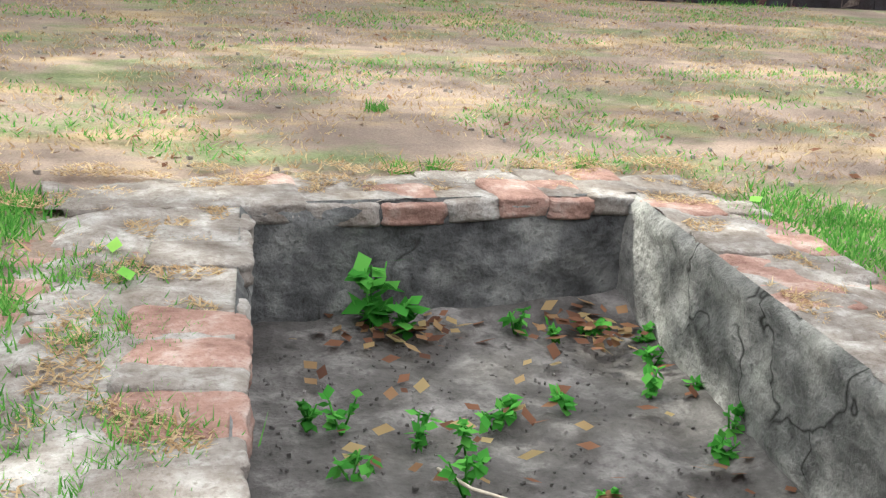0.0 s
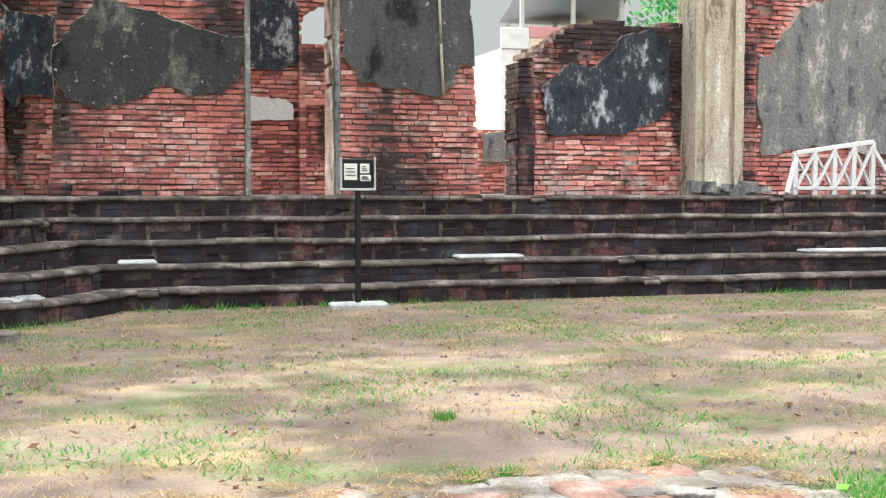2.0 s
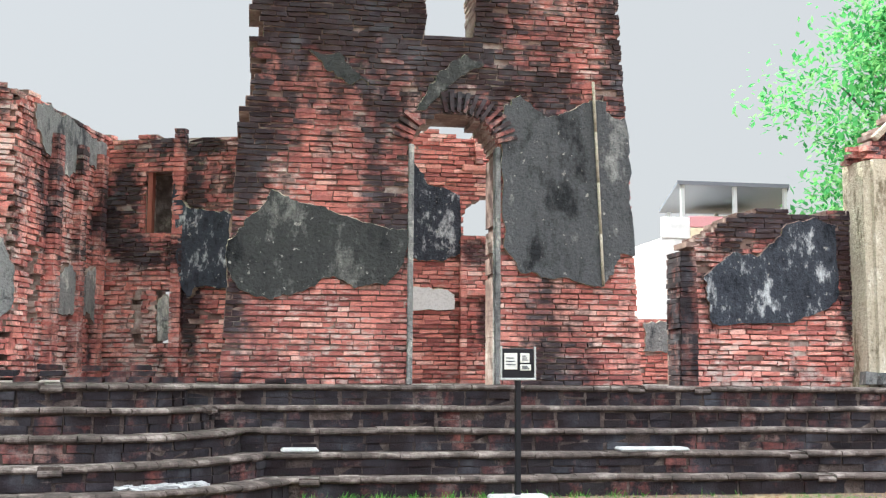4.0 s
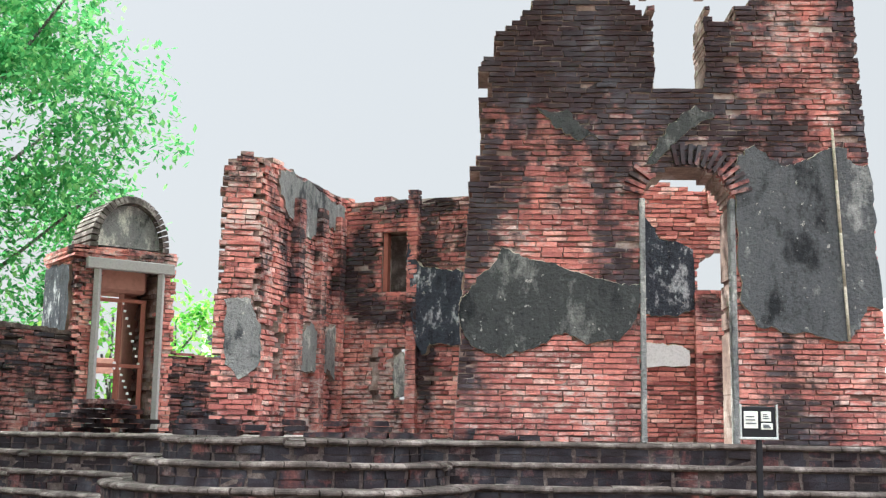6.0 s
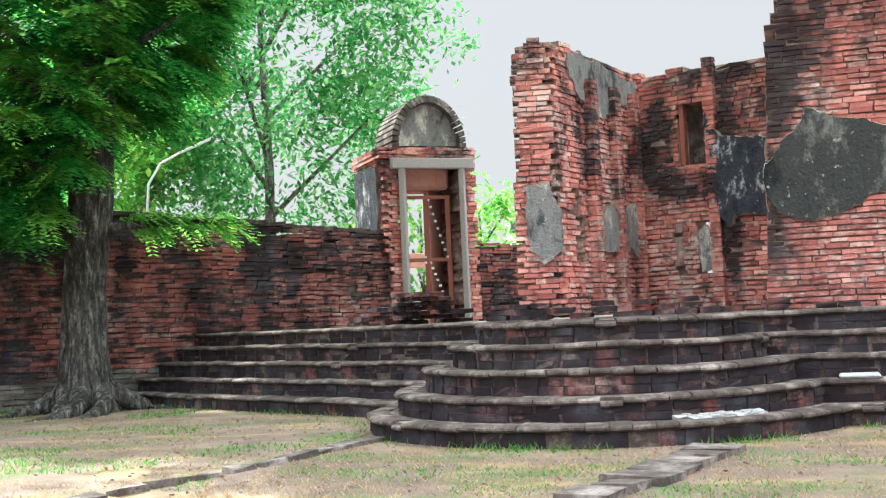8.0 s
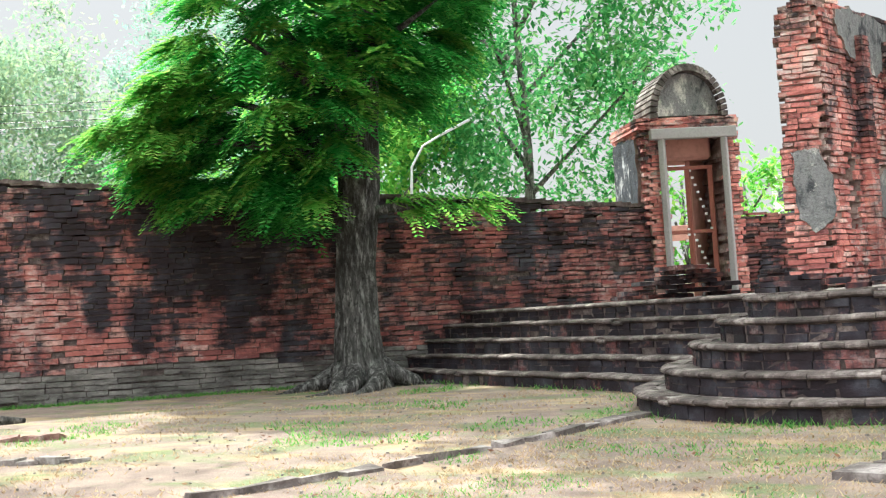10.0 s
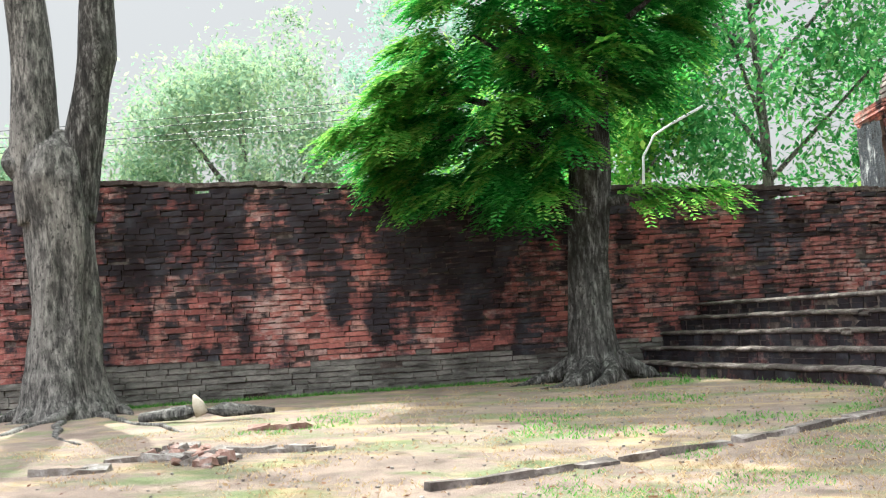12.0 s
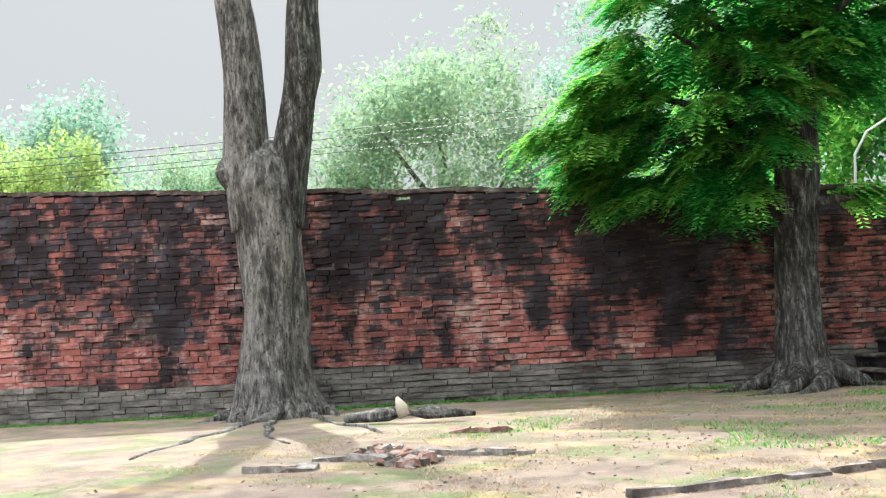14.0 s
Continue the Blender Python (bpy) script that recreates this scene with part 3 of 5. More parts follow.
# ---- tall tower wall with the arched doorway ----
TY = 14.6
DOOR_C, DOOR_W, DOOR_S, DOOR_R = 2.53, 0.56, 4.14, 0.48


def in_door(s, z, grow=0.0):
    if abs(s - DOOR_C) > DOOR_W + grow:
        return False
    if z < DOOR_S:
        return True
    return ((s - DOOR_C) / (DOOR_W + grow)) ** 2 + ((z - DOOR_S) / (DOOR_R + grow)) ** 2 < 1


def tower_inside(s, z):
    wob = 0.10 * noise.noise(Vector((s * 2.0, z * 2.3, 5.0)))
    left = -0.36 + 0.05 * (z - 1.15)
    if z > 4.85:
        left = 0.0
    if z > 6.05:
        left = 0.02 + (z - 6.05) * 0.85
    if z > 4.3 and s < left + wob:
        return False
    if s <= 2.14 and z > 7.3 - max(0, s - 1.35) * 1.1 + wob * 1.5:
        return False
    if s >= 2.8 and z > 6.45 + (s - 2.8) * 0.55 + wob:
        return False
    return True


def tower_cuts(z):
    """Clean cuts in a course: the far edge, the doorway and the gap over it."""
    out = [(-99.0, -0.36 + 0.05 * (z - 1.15) + 0.03 * noise.noise(Vector((z * 4, 3, 0))))] if z < 4.3 else []
    out += [(5.0 - 0.054 * (z - 1.2) + 0.015 * noise.noise(Vector((z * 6, 0, 0))), 99.0)]
    if z < DOOR_S:
        out.append((DOOR_C - DOOR_W, DOOR_C + DOOR_W))
    elif z < DOOR_S + DOOR_R:
        w = DOOR_W * math.sqrt(1 - ((z - DOOR_S) / DOOR_R) ** 2)
        out.append((DOOR_C - w, DOOR_C + w))
    elif z > 5.66:
        k = 0.05 * noise.noise(Vector((z * 5, 1, 0)))
        out.append((2.15 + k, 2.79 + k))
    return out


def tower():
    owner = empty("tower_wall", "tall ruined red brick wall with an arched doorway and broken top", "brick wall", at=(0, TY, 1.15))
    brick_wall(owner, (0, TY), 0.0, -0.6, 5.05, 1.15, tower_inside, M_TOWER, M_MORTAR, 0.75, 0.069, 0.27, 300, None,
               lambda s, z: z < 2.7, None, tower_cuts)
    plaster(owner, (0, TY), 0, [(0.25, 3.57), (0.47, 3.44), (0.87, 3.33), (1.34, 3.22), (1.7, 3.1), (1.93, 3.13), (1.93, 2.88), (1.86, 2.67), (1.63, 2.41), (1.28, 2.35), (0.98, 2.5), (0.59, 2.27), (0.2, 2.19), (-0.14, 2.27), (-0.3, 2.52), (-0.3, 2.92), (-0.11, 3.17), (0.13, 3.38)],
            M_PL_DARK, 0.045, 0.06, 1.0, None, "dark mouldy render with a pale broken rim")
    plaster(owner, (0, TY), 0, [(3.13, 4.75), (3.41, 4.89), (3.73, 4.65), (4.23, 4.8), (4.5, 4.9), (4.62, 4.69), (4.82, 4.69), (4.86, 4.03), (4.91, 2.85), (4.72, 2.82), (4.49, 2.41), (3.89, 2.51), (3.36, 2.6), (3.17, 2.91)],
            M_PL_SLATE, 0.045, 0.06, 2.0, None, "grey-black render beside the doorway")
    plaster(owner, (0, TY), 0, [(0.6, 5.33), (1.09, 5.31), (1.38, 4.99), (1.15, 4.95), (0.84, 5.14)], M_PL_DARK, 0.03, 0.08, 3.0, None, "small patch of dark render")
    plaster(owner, (0, TY), 0, [(2.0, 4.6), (2.17, 4.96), (2.33, 5.18), (2.64, 5.41), (2.91, 5.3), (2.6, 5.05), (2.34, 4.86), (2.16, 4.66)], M_PL_DARK, 0.03, 0.05, 4.0, None, "dark render over the arch")
    for i in range(4):
        y = TY - 0.075
        part("conduit", tube_me("conduit", [(4.47 - 0.03 * i, y, 2.42 + 0.67 * i), (4.47 - 0.03 * (i + 1), y, 2.42 + 0.67 * (i + 1))], [0.02, 0.02], M_PL_EDGE, 7), owner, "pale vertical render bead")
    # plastered reveals of the doorway
    for sgn in (-1, 1):
        x = DOOR_C + sgn * DOOR_W
        part("jamb", box_me("jamb", (x - 0.035, TY - 0.05, 1.15), (x + 0.035, TY + 0.12, DOOR_S + 0.05), M_PL_GREY, 0.012), owner, "pale rendered door jamb")
    # fan of arch bricks
    shared = blocks("voussoir", [((0, 0, 0), (1, 1, 1), 0)], M_TOWER, 0.03)
    n = 20
    for i in range(n):
        a = math.pi * (0.08 + 0.84 * i / (n - 1))
        if 0.58 < i / n < 0.78:
            continue
        px, pz = DOOR_C + (DOOR_W + 0.14) * math.cos(a), DOOR_S + (DOOR_R + 0.14) * math.sin(a)
        ob = new("voussoir", shared)
        ob.parent = owner
        ob.location = Vector((px, TY + 0.03, pz)) - owner.location
        ob.rotation_euler = (0, -a, 0)
        ob.scale = (0.27, 0.2, 0.052)
    return owner


tower()


def inner_wall():
    y = 18.0
    owner = empty("inner_wall", "orange-red brick wall inside the ruin with a small arched window", "brick wall", at=(2, y, 1.15))

    def inside(s, z):
        return z < 5.08 + 0.12 * noise.noise(Vector((s * 2, 0, 1)))

    def cuts(z):
        if 3.45 < z < 4.08:
            w = 0.40 * math.sqrt(max(0, 1 - (max(0, z - 3.72) / 0.36) ** 2))
            return [(3.67 - w, 3.67 + w)]
        return []

    brick_wall(owner, (0, y), 0.0, 1.2, 5.2, 1.15, inside, M_INNER, M_MORTAR, 0.4, 0.07, 0.27, 0, None, None, None, cuts)
    plaster(owner, (0, y), 0, [(2.3, 4.75), (2.48, 4.6), (2.72, 4.28), (3.21, 4.11), (3.24, 3.15), (2.9, 3.05), (2.3, 3.1)], M_PL_BLUE, 0.04, 0.05, 5.0, None, "blue-black render")
    plaster(owner, (0, y), 0, [(2.3, 2.66), (2.93, 2.65), (3.14, 2.51), (3.12, 2.29), (2.3, 2.25)], M_WHITE, 0.04, 0.05, 6.0, None, "patch of white render")
    part("lintel", box_me("lintel", (3.24, y - 0.07, 4.47), (4.3, y + 0.02, 4.58), M_INNER, 0.02), owner, "projecting brick band")
    part("pilaster", blocks("pilaster", [((3.26, y - 0.02, 1.18 + 0.07 * i), (0.1, 0.16, 0.06), 0) for i in range(32)] + [((3.5, y - 0.02, 4.62 + 0.07 * i), (0.12, 0.16, 0.06), 0) for i in range(6)], M_INNER, 0.006), owner, "narrow brick pilaster strip", "stuff")
    part("ledge", box_me("ledge", (3.2, y - 0.08, 2.5), (4.2, y + 0.02, 2.62), M_INNER, 0.02), owner, "projecting brick ledge")


inner_wall()


# ---- low wall, column and gable on the far side of the gap ----
def low_wall():
    y = 14.95
    owner = empty("low_wall", "broken low brick wall with blue-black render", "brick wall", at=(5.5, y, 1.15))

    def inside(s, z):
        wob = 0.08 * noise.noise(Vector((s * 3, z * 3, 2)))
        t = 2.96 if s < 5.84 else min(3.53, 3.13 + (s - 5.84) * 0.52)
        return z < t + wob

    brick_wall(owner, (0, y), 0.0, 5.66, 8.3, 1.15, inside, M_WING, M_MORTAR, 0.5, 0.069, 0.27)
    plaster(owner, (0, y), 0, [(6.01, 2.63), (6.39, 2.98), (6.75, 2.93), (6.93, 3.05), (7.18, 3.33), (7.54, 3.45), (7.91, 3.36), (7.89, 2.28), (7.52, 2.1), (7.16, 1.99), (6.09, 1.97), (6.01, 2.3)], M_PL_BLUE, 0.045, 0.05, 8.0, M_MORTAR, "blue-black render with pale bloom")
    part("end_pier", blocks("end_pier", [((5.74, y + 0.14, 1.15 + 0.069 * (i + 0.5)), (0.24 + rng.uniform(-0.03, 0.01), 0.52, 0.064), rng.uniform(-0.02, 0.02)) for i in range(26)], M_BLACKB, 0.008), owner, "blackened end pier", "stuff")


low_wall()


def column():
    owner = empty("engaged_column", "flaking cream plaster column with broken brick top", "column", at=(8.5, 14.6, 1.15))
    pts = [(8.12, 14.75), (8.14, 14.58), (8.24, 14.56), (8.25, 14.5), (8.62, 14.5), (8.63, 14.56), (8.7, 14.56), (8.71, 14.5), (8.85, 14.5), (8.88, 14.6), (8.9, 15.1), (8.12, 15.1)]
    n, rows = len(pts), 24
    vs, fs = [], []
    for r in range(rows + 1):
        z = 1.15 + 3.05 * r / rows
        flare = 0.05 * max(0, 1 - r / 2)
        for i, (x, y) in enumerate(pts):
            w = 0.012 * noise.noise(Vector((x * 5, z * 4, y)))
            vs.append((8.5 + (x - 8.5) * (1 + flare) + w, y - flare + w, z + (0.14 * noise.noise(Vector((x * 9, 0, 3))) if r == rows else 0)))
    for r in range(rows):
        for i in range(n):
            fs.append((r * n + i, r * n + (i + 1) % n, (r + 1) * n + (i + 1) % n, (r + 1) * n + i))
    fs.append(tuple(rows * n + i for i in range(n)))
    part("shaft", mesh_from("shaft", vs, fs, M_PL_CREAM), owner, "cream flaking shaft")
    items = []
    for i in range(40):
        items.append(((8.1 + rng.uniform(0, 0.9), 14.75 + rng.uniform(-0.1, 0.2), 4.12 + rng.uniform(0, 0.3)), (0.24, 0.14, 0.06), rng.uniform(-0.3, 0.3)))
    part("broken_bricks", blocks("broken_bricks", items, M_WING, 0.01), owner, "loose broken bricks", "stuff")
    items = [((8.0 + rng.uniform(0, 1.0), 14.4 + rng.uniform(-0.15, 0.1), 1.18 + rng.uniform(0, 0.1)), (rng.uniform(0.1, 0.3), 0.15, rng.uniform(0.06, 0.16)), rng.uniform(0, 3)) for _ in range(16)]
    part("fallen_plaster", blocks("fallen_plaster", items, M_PL_GREY, 0.02), owner, "pale fallen plaster at the foot", "stuff")


column()


def gable():
    y = 15.1
    owner = empty("gable_wall", "red brick gable wall with a small window and grey render", "brick wall", at=(10, y, 1.15))

    def inside(s, z):
        wob = 0.06 * noise.noise(Vector((s * 3, z * 3, 9)))
        return z < min(8.2, 4.55 + (s - 8.55) * 0.92) + wob

    brick_wall(owner, (0, y), 0.0, 8.55, 16.0, 1.15, inside, M_WING, M_MORTAR, 0.5, 0.069, 0.27, 0, None, None, None, lambda z: [(9.98, 10.42)] if 4.5 < z < 5.25 else [])
    part("pier", blocks("pier", [((9.08, y - 0.1, 1.15 + 0.069 * (i + 0.5)), (0.42 + rng.uniform(-0.02, 0.02), 0.22, 0.058), 0) for i in range(32)], M_WING, 0.006), owner, "projecting brick pier", "stuff")
    plaster(owner, (0, y), 0, [(9.4, 3.1), (9.7, 3.3), (10.1, 3.9), (10.6, 4.1), (13.0, 4.3), (14.5, 3.0), (14.0, 1.9), (11.5, 1.75), (10.4, 1.85), (9.5, 1.7)], M_PL_GREY, 0.045, 0.08, 11.0, None, "grey and white stained render")
    slope = Vector((1, 0, 0.92)).normalized()
    part("raking_rim", beam_me("raking_rim", (8.6, y - 0.02, 4.62), Vector((8.6, y - 0.02, 4.62)) + slope * 4.6, 0.1, 0.09, M_PL_EDGE), owner, "pale broken raking rim")


gable()


def far_ruin():
    owner = empty("ruin_stub", "short stub of rendered brick wall beyond the gap", "brick wall", at=(7, 19.5, 1.15))
    brick_wall(owner, (0, 19.5), 0.0, 6.2, 8.2, 1.15, lambda s, z: z < 2.28 + 0.1 * noise.noise(Vector((s * 3, 1, 1))), M_INNER, M_MORTAR, 0.4, 0.07, 0.27)
    plaster(owner, (0, 19.5), 0, [(6.7, 2.2), (7.2, 2.25), (7.35, 1.9), (7.1, 1.7), (6.7, 1.75)], M_PL_GREY, 0.04, 0.06, 12.0, None, "pale render patch")


far_ruin()


# ---- recessed wing beside the tower ----
def wing():
    owner = empty("wing_wall", "angled ruined brick wing with stained faces and niches", "brick wall", at=(-2.5, 15.5, 1.15))

    def crest(z):
        return lambda s, zz: zz < z + 0.09 * noise.noise(Vector((s * 2.5, zz * 3, 4)))

    a1 = math.atan2(0.12, 0.54)

    def end_in(s, z):
        return z < 4.45 + min(0.3, max(0, s) * 1.2) + 0.08 * noise.noise(Vector((s * 4, z * 3, 4)))

    brick_wall(owner, (-3.4, 14.6), a1, 0, 0.55, 1.2, end_in, M_WING, M_MORTAR, 0.3, 0.069, 0.24, 0, None, None, None, lambda z: [(-99.0, 0.04 + 0.04 * noise.noise(Vector((z * 5, 1, 1))) - (0.05 if z < 2.9 else 0))])
    plaster(owner, (-3.4, 14.6), a1, [(0.12, 2.86), (0.3, 2.92), (0.46, 2.85), (0.6, 2.51), (0.58, 2.02), (0.38, 1.85), (0.15, 2.03)], M_PL_GREY, 0.03, 0.05, 13.0, M_MORTAR, "pale grey render patch")
    a2 = math.atan2(2.81, 0.74)

    def side_in(s, z):
        if 0.55 < s < 0.8 and 1.9 < z < 3.0:
            return False
        return crest(4.72)(s, z)

    brick_wall(owner, (-2.86, 14.72), a2, 0, 3.25, 1.2, side_in, M_WING, M_MORTAR, 0.5, 0.069, 0.27)
    part("niche_back", box_me("niche_back", (-2.95, 15.2, 1.5), (-2.85, 15.7, 3.2), M_WING), owner, "brick back of a narrow niche")
    for s0, z0 in ((0.95, 1.2), (1.75, 1.2), (2.45, 1.2)):
        ca, sa_ = math.cos(a2), math.sin(a2)
        c = [((-2.86 + (s0 + 0.1) * ca + 0.05 * sa_, 14.72 + (s0 + 0.1) * sa_ - 0.05 * ca, z0 + 0.069 * (i + 0.5)), (0.22 + rng.uniform(-0.03, 0.02), 0.14, 0.058), a2) for i in range(46)]
        part("pilaster", blocks("pilaster", c, M_WING, 0.006), owner, "worn brick pilaster strip")
    plaster(owner, (-2.86, 14.72), a2, [(0.4, 4.72), (0.94, 4.7), (2.23, 4.6), (2.81, 4.55), (2.77, 4.12), (2.1, 4.2), (1.8, 3.95), (1.39, 3.9), (0.83, 4.09), (0.5, 4.3)], M_PL_GREY, 0.03, 0.09, 14.0, M_MORTAR, "streaked grey render")
    plaster(owner, (-2.86, 14.72), a2, [(1.14, 2.41), (1.35, 2.7), (1.53, 2.74), (1.9, 2.6), (2.2, 2.7), (2.74, 2.79), (2.73, 1.74), (2.26, 2.07), (1.86, 2.03), (1.19, 2.06)], M_PL_GREY, 0.08, 0.09, 15.0, M_MORTAR, "broken grey render")
    a3 = math.atan2(-0.63, 1.79)

    def back_in(s, z):
        return crest(4.7)(s, z)

    def back_cuts(z):
        if 3.3 < z < 4.2:
            return [(0.62, 1.02)]
        if 1.68 < z < 2.45:
            return [(0.5, 0.6), (0.84, 1.06)]
        return []

    brick_wall(owner, (-2.12, 17.53), a3, -0.35, 2.4, 1.15, back_in, M_WING, M_MORTAR, 0.35, 0.069, 0.22, 0, None, None, None, back_cuts)
    ca, sa_ = math.cos(a3), math.sin(a3)
    # the shade of the upper niche is put into a dark back sheet
    part("niche_back", blocks("niche_back", [((-2.12 + 0.82 * ca - 0.45 * sa_, 17.53 + 0.82 * sa_ + 0.45 * ca, 3.75), (0.7, 0.1, 1.2), a3)], M_MORTAR_DARK), owner, "upper niche back, coloured dark for its shade")
    part("niche_post", blocks("niche_post", [((-2.12 + 0.66 * ca - 0.1 * sa_, 17.53 + 0.66 * sa_ + 0.1 * ca, 3.75), (0.07, 0.1, 0.9), a3)], M_RED), owner, "reddish niche post")
    part("pilaster", blocks("pilaster", [((-2.12 + 1.16 * ca + 0.05 * sa_, 17.53 + 1.16 * sa_ - 0.05 * ca, 1.15 + 0.07 * (i + 0.5)), (0.16, 0.14, 0.06), a3) for i in range(52)], M_WING, 0.005), owner, "brick pilaster strip")
    plaster(owner, (-2.12, 17.53), a3, [(1.07, 4.0), (1.29, 3.66), (1.79, 3.58), (1.95, 3.56), (1.95, 2.47), (1.78, 2.47), (1.48, 2.52), (1.3, 2.37), (1.16, 2.88)], M_PL_BLUE, 0.12, 0.06, 16.0, None, "blue-black render with a white stain")
    plaster(owner, (-2.12, 17.53), a3, [(0.84, 2.35), (1.0, 2.4), (1.05, 1.75), (0.85, 1.72)], M_PL_GREY, -0.02, 0.03, 17.0, None, "pale render in a low niche")
    # low blackened footing courses
    items = []
    for i in range(3):
        for j in range(17 - 3 * i):
            if rng.random() < 0.2 + 0.2 * i:
                continue
            items.append(((-3.6 + 0.26 * j + rng.uniform(-0.03, 0.03), 14.35 + 0.08 * i, 1.19 + 0.07 * i), (0.24, 0.3, 0.062), rng.uniform(-0.05, 0.05)))
    part("footing", blocks("footing", items, M_BLACKB, 0.01), owner, "blackened footing bricks", "stuff")


wing()


# ---- yard wall and gateway ----
WALL_O, WALL_A = (-21.7, 9.7), math.atan2(0.608, 0.794)


def on_wall(s, d, z):
    return (WALL_O[0] + s * math.cos(WALL_A) - d * math.sin(WALL_A), WALL_O[1] + s * math.sin(WALL_A) + d * math.cos(WALL_A), z)


def wall_top(s):
    return 4.42 - 0.086 * s


def yard_wall():
    owner = tagged(empty("wall_yard", "long weathered red brick boundary wall with black stains", "wall", at=(WALL_O[0], WALL_O[1], 0)), kind="structure")

    def inside(s, z):
        if 18.3 < s < 19.8:
            return False
        return z < 4.36 + 0.10 * noise.noise(Vector((s * 0.8, 0, 3))) + 0.05 * noise.noise(Vector((s * 5, 0, 8)))

    def grey(s, z):
        return z < 0.72 + 0.22 * noise.noise(Vector((s * 0.5, z, 6))) + 0.1 * noise.noise(Vector((s * 3, z * 3, 6))) and s < 15

    brick_wall(owner, WALL_O, WALL_A, -9.0, 23.0, 0.0, inside, M_WALL, M_MORTAR_DARK, 0.6, 0.118, 0.4, 300, wall_top,
               lambda s, z: 2.5 < s < 9.5 and 0.9 < z < 2.6, grey, None, 2.2)
    for sa, sb in ((-9.0, 18.25), (19.85, 23.0)):
        vs = [on_wall(q, d, z) for q, d, z in ((sa, 0.14, 0), (sb, 0.14, 0), (sb, 0.56, 0), (sa, 0.56, 0), (sa, 0.14, wall_top(sa) - 0.2), (sb, 0.14, wall_top(sb) - 0.2), (sb, 0.56, wall_top(sb) - 0.2), (sa, 0.56, wall_top(sa) - 0.2))]
        part("wall_core", mesh_from("wall_core", vs, CUBE_F, M_MORTAR_DARK), owner, "dark rubble core of the wall")
    items = []
    for i in range(110):
        s = -8 + i * 0.24
        items.append((on_wall(s, 0.28, wall_top(s) + 0.015 + 0.05 * noise.noise(Vector((s * 0.8, 0, 3)))), (rng.uniform(0.2, 0.5), 0.55, 0.07), WALL_A + rng.uniform(-0.1, 0.1)))
    part("coping", blocks("coping", items, M_MORTAR_DARK, 0.012), owner, "broken dark coping bricks", "stuff")


yard_wall()


def gateway():
    at = on_wall(18.7, 0, 1.15)
    owner = empty("gateway", "brick gateway with timber frame and semicircular plaster pediment", "gateway", at=at)
    # piers and wall over the opening, laid brick by brick
    def front_in(s, z):
        if 18.45 < s < 19.62:
            return z > 4.2 and z < 4.5
        return z < 4.32 + 0.05 * noise.noise(Vector((s * 4, z, 2)))

    brick_wall(owner, on_wall(0, -0.12, 0)[:2], WALL_A, 18.15, 19.95, 1.1, front_in, M_WING, M_MORTAR, 1.7, 0.075, 0.2)
    flank = [(on_wall(18.13, 0.0 + 0.25 * j + (0.12 if i % 2 else 0), 2.5 + 0.075 * (i + 0.5)), (0.13, 0.235, 0.064), WALL_A) for i in range(25) for j in range(7)]
    part("flank_brickwork", blocks("flank_brickwork", flank, M_WING, 0.008), owner, "side face of the pier", "stuff")
    a_side = WALL_A - math.pi / 2
    plaster(owner, on_wall(18.07, 1.6, 0)[:2], a_side, [(0.02, 4.2), (0.6, 4.22), (1.45, 4.15), (1.5, 3.3), (1.42, 2.6), (0.02, 2.6)], M_PL_BLUE, 0.06, 0.06, 20.0, M_MORTAR, "pale and black side render")
    cor = [(on_wall(18.12 + 0.24 * j, 0.72, 4.3 + 0.07 * i), (0.25, 1.75 + 0.08 * (i % 2), 0.062), WALL_A) for i in range(3) for j in range(8)]
    part("cornice", blocks("cornice", cor, M_WING, 0.02), owner, "ragged brick cornice", "stuff")
    # pediment
    n = 20
    cs, cz, rs, rz = 18.98, 4.5, 0.68, 0.88
    front = [on_wall(cs + rs * 0.9 * math.cos(math.pi * i / n), -0.1, cz + rz * 0.9 * math.sin(math.pi * i / n)) for i in range(n + 1)]
    back = [on_wall(cs + rs * 0.9 * math.cos(math.pi * i / n), 0.5, cz + rz * 0.9 * math.sin(math.pi * i / n)) for i in range(n + 1)]
    vs = front + back
    fs = [tuple(range(n + 1)), tuple(range(2 * n + 1, n, -1))] + [(i, i + 1, n + 2 + i, n + 1 + i) for i in range(n)]
    part("pediment", mesh_from("pediment", vs, fs, M_PL_GREY), owner, "rounded stained plaster pediment")
    items = blocks("voussoir", [((0, 0, 0), (1, 1, 1), 0)], M_TREAD, 0.03)
    for i in range(26):
        a = math.pi * i / 25
        ob = new("voussoir", items)
        ob.parent = owner
        ob.location = Vector(on_wall(cs + rs * math.cos(a), 0.3, cz + rz * math.sin(a))) - owner.location
        m = Matrix.Rotation(WALL_A, 4, "Z") @ Matrix.Rotation(-a, 4, "Y")
        ob.rotation_euler = m.to_euler()
        ob.scale = (0.13, 1.1, 0.085)
    # timber frame
    for s in (18.42, 19.62):
        part("post", beam_me("post", on_wall(s, -0.2, 1.1), on_wall(s, -0.2, 4.1), 0.11, 0.13, M_JAMB), owner, "weathered grey timber post")
    part("lintel", beam_me("lintel", on_wall(18.2, -0.22, 4.15), on_wall(19.85, -0.22, 4.15), 0.14, 0.2, M_JAMB), owner, "weathered timber lintel")
    part("reveal", beam_me("reveal", on_wall(19.5, 0.9, 1.1), on_wall(19.5, 0.9, 4.2), 0.1, 1.4, M_PINK), owner, "faded pink reveal")
